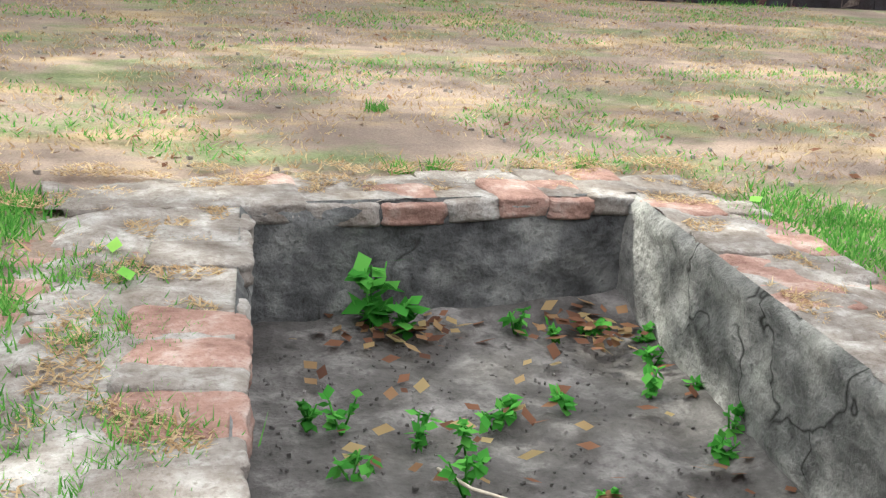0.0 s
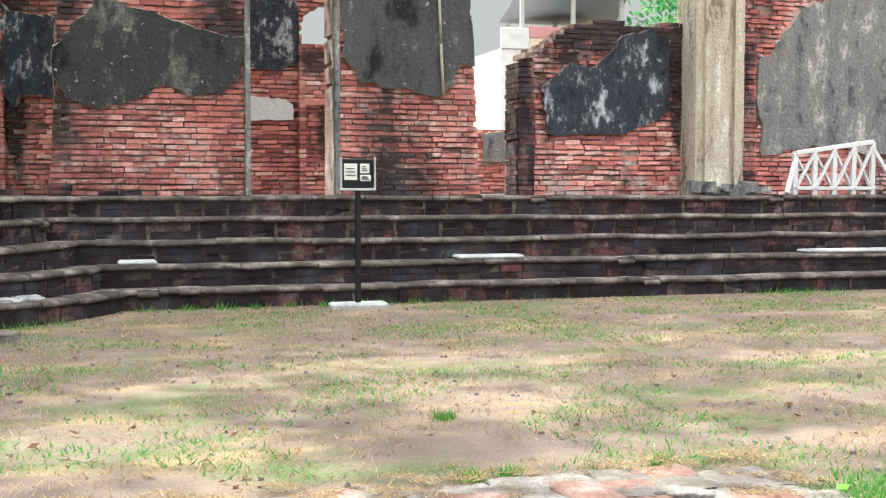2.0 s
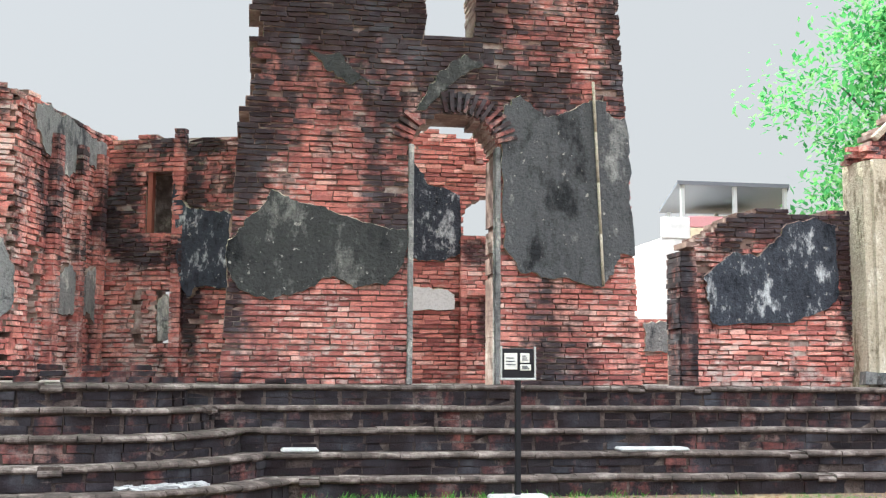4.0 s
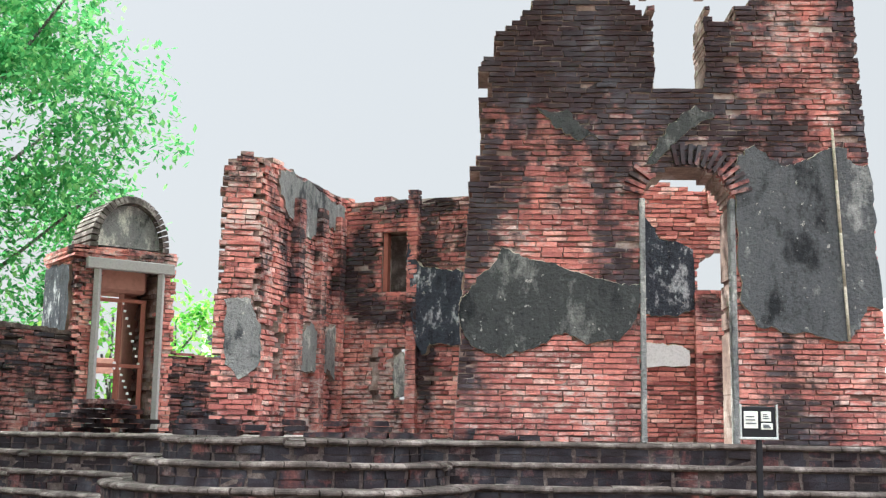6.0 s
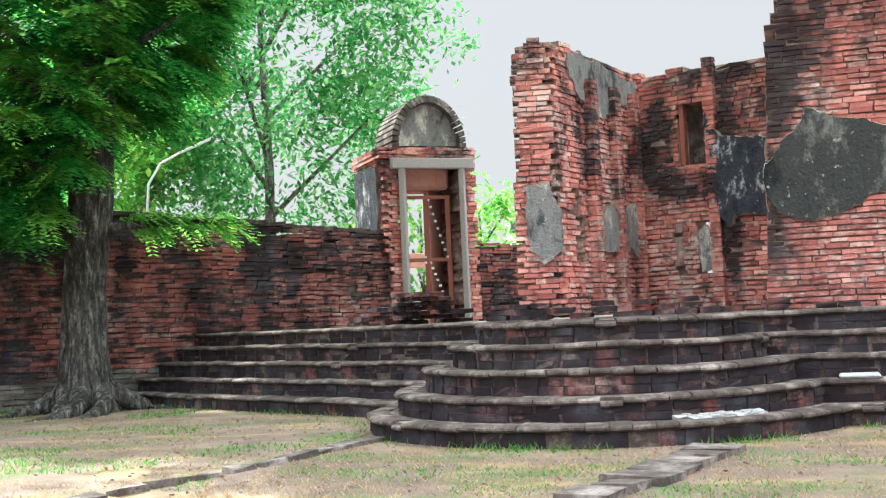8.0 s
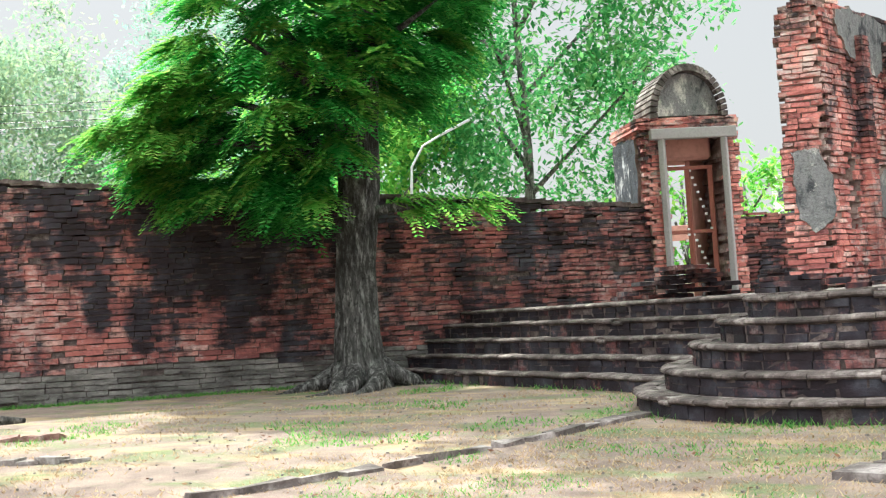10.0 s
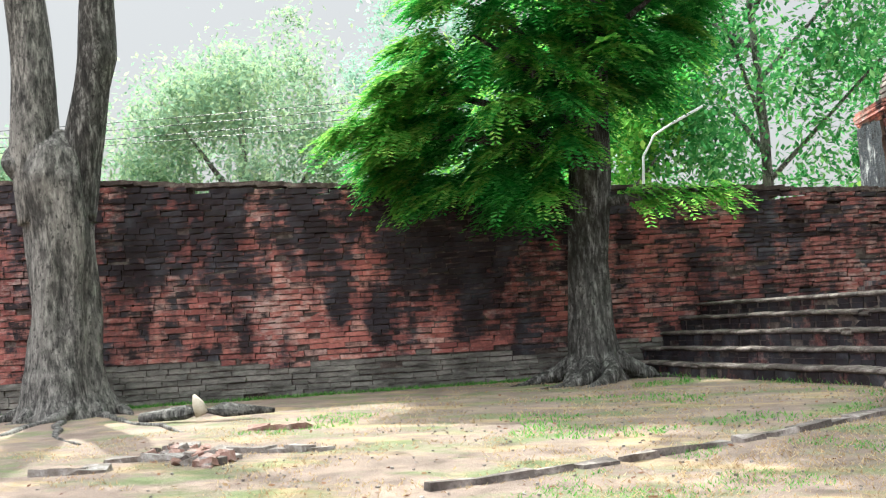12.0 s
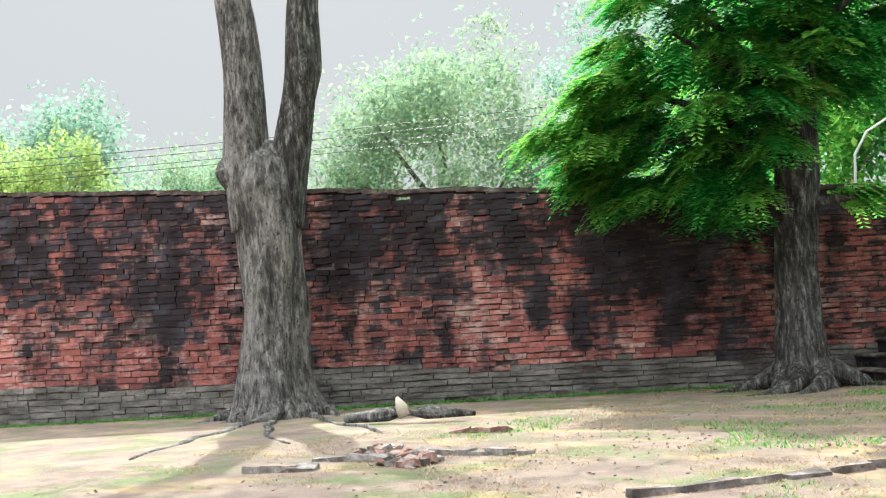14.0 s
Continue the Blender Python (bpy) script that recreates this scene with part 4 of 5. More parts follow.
    part("soffit", beam_me("soffit", on_wall(18.5, 0.6, 3.95), on_wall(19.5, 0.6, 3.95), 0.9, 0.5, M_PINK), owner, "faded pink soffit panel")
    door = part("door_leaf", beam_me("door_leaf", on_wall(18.56, 0.18, 1.3), on_wall(18.56, 0.18, 3.6), 0.06, 0.06, M_RED), owner, "red lattice door with white studs")
    for z in (1.3, 2.35, 3.55):
        part("rail", beam_me("rail", on_wall(18.5, 0.18, z), on_wall(19.5, 0.18, z), 0.06, 0.07, M_RED), door)
    for s in (19.0, 19.45):
        part("stile", beam_me("stile", on_wall(s, 0.18, 1.3), on_wall(s, 0.18, 3.55), 0.09, 0.06, M_RED), door)
    for k, (sa0, za0, sb0, zb0) in enumerate(((18.6, 1.4, 18.95, 2.3), (18.95, 2.4, 18.6, 3.5), (19.05, 2.3, 19.4, 1.4), (19.05, 3.5, 19.4, 2.4))):
        for j in range(9):
            t = j / 8
            part("stud", beam_me("stud", on_wall(sa0 + (sb0 - sa0) * t - 0.025, 0.17, za0 + (zb0 - za0) * t), on_wall(sa0 + (sb0 - sa0) * t + 0.025, 0.17, za0 + (zb0 - za0) * t), 0.03, 0.045, M_WHITE), door)
    beyond = empty("garden_wall", "sunlit cream limewashed garden wall beyond the gateway", "wall", at=on_wall(20.5, 6.0, 0))
    part("wall_face", beam_me("wall_face", on_wall(18.0, 6.0, 1.3), on_wall(24.5, 6.0, 1.3), 2.6, 0.25, M_CREAM), beyond)
    part("coping", beam_me("coping", on_wall(17.9, 6.0, 2.64), on_wall(24.6, 6.0, 2.64), 0.1, 0.36, M_PINK), beyond, "faded coping")
    # crumbling brick stubs on the platform
    items = []
    for i in range(7):
        for j in range(9 - i):
            items.append((on_wall(17.0 + 0.27 * j + 0.1 * i, -1.7 - 0.1 * i + rng.uniform(-0.04, 0.04), 1.19 + 0.075 * i), (0.26, 0.4, 0.068), WALL_A + rng.uniform(-0.1, 0.1)))
    for i in range(5):
        for j in range(8 - i):
            items.append((on_wall(19.4 + 0.27 * j, -2.0 - 0.1 * i, 1.19 + 0.075 * i), (0.26, 0.4, 0.068), WALL_A + rng.uniform(-0.1, 0.1)))
    items = [it for it in items if rng.random() > 0.25]
    stub = empty("brick_stub", "crumbling blackened brick stubs on the platform", "bricks", at=on_wall(18, -1.7, 1.15))
    part("loose_bricks", blocks("loose_bricks", items, M_BLACKB, 0.012), stub, "blackened loose bricks", "stuff")


gateway()


# ---- sunken basin with its rim ----
def basin():
    owner = empty("basin", "sunken brick basin with grey cement lining and broken rim", "basin", at=(1.4, 3.0, 0))
    # back and left linings take the shaded tone, the others the lit one
    mats = (M_PITSHADE, M_PITLIT, M_PITLIT, M_PITSHADE)
    for k in range(4):
        a, b = Vector(PIT[k]), Vector(PIT[(k + 1) % 4])
        n, rows = 46, 16
        inward = Vector(((b - a).y, -(b - a).x)).normalized()
        vs, fs = [], []
        for r in range(rows + 1):
            z = 0.035 + (PIT_Z - 0.06) * r / rows
            for i in range(n + 1):
                p = a + (b - a) * (i / n)
                w = 0.022 * noise.noise(Vector((p.x * 4, p.y * 4, z * 6))) + 0.018 * noise.noise(Vector((p.x * 16, p.y * 16, z * 16)))
                if r == 0:
                    w = -0.03
                q = p + inward * (w + 0.012)
                vs.append((q.x, q.y, z))
        for r in range(rows):
            for i in range(n):
                fs.append((r * (n + 1) + i, r * (n + 1) + i + 1, (r + 1) * (n + 1) + i + 1, (r + 1) * (n + 1) + i))
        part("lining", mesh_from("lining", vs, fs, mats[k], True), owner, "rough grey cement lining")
    n = 40
    vs, fs = [], []
    for j in range(n + 1):
        for i in range(n + 1):
            u, v = i / n, j / n
            top = Vector(PIT[0]).lerp(Vector(PIT[1]), u)
            bot = Vector(PIT[3]).lerp(Vector(PIT[2]), u)
            p = top.lerp(bot, v)
            z = PIT_Z + 0.03 * noise.noise(Vector((p.x * 3, p.y * 3, 0))) + 0.012 * noise.noise(Vector((p.x * 12, p.y * 12, 4)))
            z += 0.06 * max(0, 1 - v * 9) + 0.05 * max(0, 1 - (1 - u) * 9)
            vs.append((p.x, p.y, z))
    for j in range(n):
        for i in range(n):
            a = j * (n + 1) + i
            fs.append((a, a + n + 1, a + n + 2, a + 1))
    part("floor", mesh_from("floor", vs, fs, M_PITFLOOR, True), owner, "damp earth floor")
    # crumbled lime bed under the rim stones
    for name_ in ("back", "near", "far"):
        n, m = 60, 14
        vs, fs = [], []
        for j in range(m + 1):
            for i in range(n + 1):
                u, v = i / n, j / m
                if name_ == "back":
                    x, y = 0.1 + 2.75 * u, 4.165 + 0.55 * v
                elif name_ == "near":
                    y = 4.16 - 2.5 * u
                    x = 0.785 - (4.15 - y) * 0.196 - 0.8 * v
                else:
                    y = 4.16 - 2.5 * u
                    x = 2.435 - (4.15 - y) * 0.133 + 0.6 * v
                z = 0.026 + 0.022 * noise.noise(Vector((x * 6, y * 6, 1))) + 0.012 * noise.noise(Vector((x * 22, y * 22, 5))) - 0.05 * max(0, v - 0.55) / 0.45
                vs.append((x, y, z))
        for j in range(m):
            for i in range(n):
                a = j * (n + 1) + i
                fs.append((a, a + 1, a + n + 2, a + n + 1))
        part("mortar_bed", mesh_from("mortar_bed", vs, fs, M_RIM, True), owner, "crumbled pale lime bed under the rim")
    # rim stones
    bm = bmesh.new()
    bmesh.ops.create_cube(bm, size=1)
    bmesh.ops.subdivide_edges(bm, edges=bm.edges, cuts=7, use_grid_fill=True)
    base_v = [v.co.copy() for v in bm.verts]
    shapes = []
    for s in range(12):
        for v, c in zip(bm.verts, base_v):
            r = 0.12
            q = Vector([max(-0.5 + r, min(0.5 - r, x)) for x in c])
            d = c - q
            p = q + (d.normalized() * r if d.length > 1e-6 else d)
            off = Vector((s * 5.1, s * 3.7, s * 1.3))
            k = 1 + 0.10 * noise.noise(c * 1.6 + off) + 0.05 * noise.noise(c * 5.0 + off)
            v.co = Vector((p.x * k, p.y * k, p.z + (0.10 * noise.noise(c * 2.2 + off) + 0.05 * noise.noise(c * 7.0 + off)) * (p.z > 0)))
        for f in bm.faces:
            f.smooth = True
        me = bpy.data.meshes.new("rim_stone")
        bm.to_mesh(me)
        me.materials.append((M_RIM, M_RIMRED, M_RIM, M_RIMRED, M_RIM)[s % 5])
        shapes.append(me)
    bm.free()

    def stone(x, y, a, sx, sy, z=0.0, h=0.095):
        ob = new("rim_stone", shapes[int(rng.integers(12))])
        ob.parent = owner
        ob.location = Vector((x, y, z - 0.012 + rng.uniform(-0.012, 0.012))) - owner.location
        ob.rotation_euler = (rng.uniform(-0.04, 0.04), rng.uniform(-0.04, 0.04), a + rng.uniform(-0.08, 0.08))
        ob.scale = (sx, sy, h)

    x = 0.18
    while x < 2.5:
        L = rng.uniform(0.17, 0.34)
        if rng.random() > 0.04:
            stone(x + L / 2, 4.15 + 0.12, 0, L * 1.06, 0.27)
        x += L
    x = 0.15
    while x < 2.5:
        L = rng.uniform(0.15, 0.28)
        if rng.random() > 0.15:
            stone(x + L / 2, 4.15 + 0.37, 0, L * 0.98, 0.22, -0.015)
        x += L
    y = 4.1
    while y > 1.4:
        L = rng.uniform(0.13, 0.24)
        e = 0.80 - (4.15 - y) * 0.196
        if not 3.45 < y < 3.62:
            stone(e - 0.16, y - L / 2, -0.2, 0.33, L * 1.04)
        stone(e - 0.45, y - L / 2 + 0.03, -0.2, rng.uniform(0.2, 0.3), L * 0.97, -0.015)
        if rng.random() > 0.4:
            stone(e - 0.68, y - L / 2 + 0.03, -0.2, rng.uniform(0.14, 0.2), L * 0.9, -0.03)
        y -= L
    y = 4.1
    while y > 1.4:
        L = rng.uniform(0.16, 0.3)
        e = 2.42 - (4.15 - y) * 0.133
        stone(e + 0.15, y - L / 2, -0.13, 0.3, L * 1.02)
        if rng.random() > 0.3:
            stone(e + 0.42, y - L / 2, -0.13, 0.22, L * 0.95, -0.02)
        y -= L
    return owner


basin()


# ---- leaves, herbs, grass ----
def leaf_cloud(name, places, size, mat, droop=0.3, aspect=0.5, tumble=0.6):
    """Small pointed leaves (two triangles bent at the midrib) at the given places, as one mesh."""
    n = len(places)
    p = np.asarray(places)
    yaw, tilt, s = rng.uniform(0, 2 * np.pi, n), rng.normal(-droop, tumble, n), size * rng.uniform(0.6, 1.3, n)
    d = np.stack([np.cos(yaw) * np.cos(tilt), np.sin(yaw) * np.cos(tilt), np.sin(tilt)], 1)
    w = np.stack([-np.sin(yaw), np.cos(yaw), rng.uniform(-0.5, 0.5, n)], 1)
    L = s[:, None]
    vs = np.stack([p, p + d * L * 0.45 + w * L * aspect * 0.5, p + d * L, p + d * L * 0.45 - w * L * aspect * 0.5], 1).reshape(-1, 3)
    fs = np.arange(4 * n).reshape(n, 4)
    return mesh_from(name, vs, fs, mat)


def frond_cloud(name, bases, dirs, length, mat, pairs=11):
    vs, fs, k = [], [], 0
    for b, d in zip(bases, dirs):
        b, d = Vector(b), Vector(d).normalized()
        side = d.cross(Vector((0, 0, 1)))
        side = side.normalized() if side.length > 0.01 else Vector((1, 0, 0))
        L = length * rng.uniform(0.7, 1.2)
        for i in range(pairs):
            t = (i + 1) / pairs
            p = b + d * (L * t) + Vector((0, 0, -0.35 * L * t * t))
            ll = 0.20 * (1 - 0.75 * abs(t - 0.35)) * rng.uniform(0.85, 1.1)
            for sg in (-1, 1):
                o = (side * sg + d * 0.35 + Vector((0, 0, rng.uniform(-0.3, 0.05)))).normalized()
                w = d * 0.032
                q = p + o * ll
                vs += [p - w, p + o * ll * 0.5 - w * 1.3, q, p + o * ll * 0.5 + w * 1.3]
                fs.append((k, k + 1, k + 2, k + 3))
                k += 4
    return mesh_from(name, vs, fs, mat)


def lerp3(a, b, t):
    return tuple(a[i] + (b[i] - a[i]) * t for i in range(3))


def trunk_mesh(name, pts, radii, mat, sides=20, rough=0.25):
    """A furrowed trunk through a few stations."""
    P, R = [], []
    for i in range(len(pts) - 1):
        for k in range(8):
            t = k / 8
            P.append(lerp3(pts[i], pts[i + 1], t))
            R.append(radii[i] + (radii[i + 1] - radii[i]) * t)
    P.append(pts[-1])
    R.append(radii[-1])
    return tube_me(name, P, R, mat, sides, rough)


def roots(owner, c, r, n, reach, mat):
    for i in range(n):
        a = 2 * math.pi * i / n + rng.uniform(-0.25, 0.25)
        L = reach * rng.uniform(0.6, 1.2)
        pts, rad = [], []
        for k in range(8):
            t = k / 7
            q = r * 0.5 + L * t
            aa = a + 0.35 * math.sin(t * 3 + i)
            pts.append((c[0] + q * math.cos(aa), c[1] + q * math.sin(aa), 0.55 * r * 1.3 * (1 - t) ** 2.2 + 0.02 - 0.05 * t))
            rad.append(r * 0.36 * (1 - t) + 0.025)
        part("root", tube_me("root", pts, rad, mat, 8, 0.3), owner)


def tree_bare():
    c = (-17.8, 10.75)
    r_ = Vector((0.69, 0.72, 0))
    owner = empty("forked_tree", "old forked tree with pale grey furrowed bark and spreading roots", "tree", at=(c[0], c[1], 0))

    def at(u, z):
        return (c[0] + r_.x * u, c[1] + r_.y * u, z)

    part("trunk", trunk_mesh("trunk", [at(0.02, -0.1), at(0.0, 0.35), at(0.0, 0.9), at(0.02, 2.0), at(0.05, 3.2), at(0.06, 4.0), at(0.12, 4.5), at(0.18, 4.85)],
                             [0.88, 0.68, 0.56, 0.52, 0.58, 0.6, 0.46, 0.12], M_BARK, 24, 0.3), owner)
    part("limb", trunk_mesh("limb", [at(-0.18, 3.3), at(-0.26, 4.4), at(-0.28, 5.6), at(-0.33, 7.0), at(-0.6, 9.5), at(-1.4, 11.5)], [0.44, 0.42, 0.37, 0.34, 0.27, 0.16], M_BARK, 18), owner)
    part("limb", trunk_mesh("limb", [at(0.3, 3.3), at(0.54, 4.6), at(0.7, 5.6), at(0.8, 6.1), at(0.88, 7.2), at(1.2, 9.5), at(2.0, 11.5)], [0.36, 0.33, 0.3, 0.34, 0.29, 0.22, 0.13], M_BARK2, 18), owner)
    bm = bmesh.new()
    bmesh.ops.create_icosphere(bm, subdivisions=3, radius=0.33)
    for v in bm.verts:
        v.co *= 1 + 0.35 * noise.noise(v.co * 3)
        v.co += Vector(at(-0.52, 4.35)) + r_ * 0.0
    me = bpy.data.meshes.new("burl")
    bm.to_mesh(me)
    bm.free()
    me.materials.append(M_BARK2)
    part("burl", me, owner, "dark swollen burl")
    roots(owner, c, 0.6, 9, 1.1, M_BARK)
    # long surface roots that run over the bare earth
    for pts in (((-17.3, 11.0), (-15.5, 10.2), (-13.3, 9.6), (-11.6, 8.9)), ((-17.5, 10.2), (-16.0, 8.7), (-14.7, 7.2), (-13.2, 5.8)), ((-17.0, 10.2), (-14.5, 8.6), (-12.5, 7.74))):
        P = []
        for i in range(len(pts) - 1):
            for k in range(7):
                t = k / 7
                x, y = pts[i][0] + (pts[i + 1][0] - pts[i][0]) * t, pts[i][1] + (pts[i + 1][1] - pts[i][1]) * t
                P.append((x + 0.15 * noise.noise(Vector((x, y, 1))), y + 0.15 * noise.noise(Vector((x, y, 5))), -0.005 + 0.05 * noise.noise(Vector((x * 1.5, y * 1.5, 9)))))
        part("root", tube_me("root", P, [0.065 * (1 - 0.7 * i / len(P)) for i in range(len(P))], M_BARK, 8, 0.35), owner, "exposed surface root")
    leaves = [(c[0] - 1.5 + rng.normal(0, 1.6), c[1] + rng.normal(0, 1.4) + 1.5, rng.normal(13.5, 0.9)) for _ in range(2500)]
    part("crown", leaf_cloud("crown", leaves, 0.2, M_FROND), owner, "high thin crown")


tree_bare()


def tree_leafy():
    c = Vector((-10.84, 16.2, 0))
    r_ = Vector((0.78, 0.62, 0))
    f_ = Vector((0.62, -0.78, 0))
    owner = empty("leafy_tree", "dark-barked tree with drooping feathery green fronds", "tree", at=tuple(c))

    def at(u, f, z):
        return tuple(c + r_ * u + f_ * f + Vector((0, 0, z)))

    part("trunk", trunk_mesh("trunk", [at(0, 0, -0.1), at(0, 0, 0.3), at(-0.02, 0, 0.9), at(0.0, 0, 2.0), at(0.14, 0, 3.4), at(0.3, 0, 5.0), at(0.5, 0.2, 7.5), at(1.5, 0.8, 10.0)],
                             [0.62, 0.46, 0.38, 0.34, 0.33, 0.27, 0.2, 0.12], M_BARK2, 20, 0.22), owner)
    roots(owner, (c.x, c.y), 0.5, 9, 1.1, M_BARK2)
    for u, f, z, z0 in ((-3.9, 0.5, 4.3, 3.7), (-2.6, 0.4, 5.0, 3.6), (-1.6, 1.2, 5.6, 3.9), (1.6, 0.6, 6.3, 4.4), (2.3, 0.2, 3.0, 2.9), (-2.2, -0.6, 6.8, 4.6), (1.2, -0.8, 7.0, 4.9)):
        part("branch", trunk_mesh("branch", [at(0.12, 0, z0), at(u * 0.45, f * 0.5, z0 + (z - z0) * 0.7), at(u, f, z)], [0.11, 0.07, 0.02], M_BARK2, 8), owner)
    bases, dirs, sunlit_b, sunlit_d = [], [], [], []
    outline = ((-4.6, 3.7, 4.2), (-4.1, 2.9, 4.6), (-3.6, 2.7, 4.9), (-3.0, 2.6, 6.4), (-2.2, 2.6, 8.5), (-1.2, 2.25, 9.5), (-0.5, 2.7, 9.5), (0.1, 3.7, 9.5), (0.6, 4.5, 9.5), (1.6, 4.5, 9.0), (2.2, 5.0, 8.0), (2.7, 5.8, 7.0))

    def between(u, k):
        for a, b in zip(outline, outline[1:]):
            if a[0] <= u <= b[0]:
                return a[k] + (b[k] - a[k]) * (u - a[0]) / (b[0] - a[0])
        return outline[-1][k]

    for i in range(900):
        u, f = rng.uniform(-4.55, 2.6), rng.uniform(-1.5, 1.7)
        lo, hi = between(u, 1) + 0.35 * f * f * 0.3 + 0.8 * noise.noise(Vector((u * 1.1, f * 0.9, 2.0))) + (0.7 if u < -1.6 else 0.55), between(u, 2)
        z = lo + abs(rng.normal(0, 1)) * 1.7 if rng.random() < 0.6 else rng.uniform(min(lo, hi), hi)
        if z > hi or noise.noise(Vector((u * 0.75, f * 0.6, z * 0.9))) < -0.3:
            continue
        # the sunlit look of edge and front fronds is put into their leaf colour
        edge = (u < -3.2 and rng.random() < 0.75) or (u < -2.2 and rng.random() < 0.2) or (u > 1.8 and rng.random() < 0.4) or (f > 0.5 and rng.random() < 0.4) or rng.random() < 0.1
        tip = Vector(at(u * 0.82, f, z))
        out_ = r_ * (0.5 * (u + 0.6)) + f_ * (0.6 * f + rng.normal(0, 0.5)) + r_ * rng.normal(0, 0.5)
        out_ = (out_.normalized() if out_.length > 0.05 else f_.copy()) + Vector((0, 0, rng.uniform(-0.55, 0.0)))
        aside = out_.cross(Vector((0, 0, 1))).normalized()
        for k in range(7):
            fan = (k - 3) / 3
            d = out_ * (1 - 0.35 * abs(fan)) + aside * fan * 0.95 + Vector((0, 0, rng.normal(-0.1, 0.12)))
            q = tip - out_ * 0.1 * abs(fan) + Vector((0, 0, rng.normal(0, 0.04)))
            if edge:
                sunlit_b.append(q), sunlit_d.append(d)
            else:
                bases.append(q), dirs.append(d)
    for i in range(46):
        t = rng.uniform(0.25, 1.0)
        sunlit_b.append(Vector(at(2.35 * t, 0.2, 3.05 - 0.05 * t + rng.uniform(-0.05, 0.15))))
        sunlit_d.append(r_ * rng.uniform(0.2, 1) + f_ * rng.uniform(-0.8, 0.8) + Vector((0, 0, -0.25)))
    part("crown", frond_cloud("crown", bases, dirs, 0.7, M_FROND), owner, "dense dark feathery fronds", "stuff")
    part("young_fronds", frond_cloud("young_fronds", sunlit_b, sunlit_d, 0.6, M_FROND_Y), owner, "drooping fronds coloured a sunlit yellow-green", "stuff")
    # unseen upper canopy, added above the view to shade the yard
    pts = []
    # gaps set where sun spots should fall on the lawn
    gaps = ((0.1, 5.9, 0.75, 0.24), (2.85, 5.0, 0.65, 0.2), (2.85, 7.8, 0.55, 0.22), (2.4, 6.27, 0.45, 0.2), (1.65, 6.9, 0.5, 0.16), (0.7, 7.55, 0.5, 0.16), (4.2, 6.15, 0.5, 0.16), (2.3, 8.1, 0.4, 0.2), (5.2, 7.4, 0.5, 0.2))
    drift = Vector((SUN_DIR.x, SUN_DIR.y, 0)) * (11.3 / SUN_DIR.z)
    for i in range(205):
        x, y = rng.uniform(-12.5, 3.5), rng.uniform(7.2, 19.5)
        if noise.noise(Vector((x * 0.5, y * 0.5, 3.3))) < -0.3:
            continue
        for _ in range(70):
            px, py, pz = x + rng.normal(0, 0.55), y + rng.normal(0, 0.55), 11.3 + rng.normal(0, 0.2)
            gx, gy = px - drift.x * pz / 11.3, py - drift.y * pz / 11.3
            if all(((gx - cx) / (rx + 0.25)) ** 2 + ((gy - cy) / (ry + 0.22)) ** 2 > 1 for cx, cy, rx, ry in gaps):
                pts.append((px, py, pz))
    # dense unseen clump added to shade the curved steps
    for _ in range(9000):
        v = rng.normal(0, 1, 3)
        pts.append((-10.2 + 1.7 * v[0], 16.6 + 1.5 * v[1], 11.0 + 0.5 * v[2]))
    part("canopy", leaf_cloud("canopy", pts, 0.34, M_FROND), owner, "unseen upper canopy added to shade the yard", "stuff")
    # limbs added to carry the unseen canopy
    for u, f in ((4.5, 1.0), (7.0, 3.5), (3.5, 5.0), (9.5, 3.0)):
        part("limb", trunk_mesh("limb", [at(0.5, 0.2, 7.5), at(u * 0.5, f * 0.5, 10.2), at(u, f, 11.2)], [0.17, 0.12, 0.05], M_BARK2, 8), owner)


tree_leafy()


def crown_places(c, rad, clumps, per, spread, seed, lo=-9.0):
    out = []
    for i in range(clumps):
        while True:
            v = rng.uniform(-1, 1, 3)
            if 0.12 < np.dot(v, v) < 1:
                break
        v = v / np.linalg.norm(v) * np.linalg.norm(v) ** 0.6
        if noise.noise(Vector(v) * 2.6 + Vector((seed, 4, 0))) < -0.16:
            continue
        k = 1 + 0.5 * noise.noise(Vector(v) * 2.2 + Vector((seed, 0, 0)))
        p = np.array(c) + v * np.array(rad) * k
        if p[2] < lo:
            continue
        out.append(p + rng.normal(0, 1, (per, 3)) * spread * rng.uniform(0.55, 1.25))
    return np.concatenate(out)


def yard_tree(name, label, c, h, rad, cz, clumps, per, spread, size, mat, trunk_r=0.25, group="trees beyond the wall", branches=7):
    owner = empty(name, label, "tree", group, at=(c[0], c[1], 0))
    part("trunk", trunk_mesh("trunk", [(c[0], c[1], -0.1), (c[0] + 0.1, c[1], h * 0.4), (c[0] - 0.1, c[1], h * 0.85)], [trunk_r, trunk_r * 0.75, trunk_r * 0.3], M_BARK, 10), owner)
    for i in range(branches):
        a = 2.4 * i
        z0 = h * (0.3 + 0.07 * i)
        e = (c[0] + math.cos(a) * rad[0] * 0.75, c[1] + math.sin(a) * rad[1] * 0.75, z0 + rad[2] * 0.6)
        part("branch", trunk_mesh("branch", [(c[0], c[1], z0), lerp3((c[0], c[1], z0), e, 0.5), e], [trunk_r * 0.45, trunk_r * 0.3, 0.04], M_BARK, 6), owner)
    part("crown", leaf_cloud("crown", crown_places((c[0], c[1], cz), rad, clumps, per, spread, c[0]), size, mat), owner, "", "stuff")


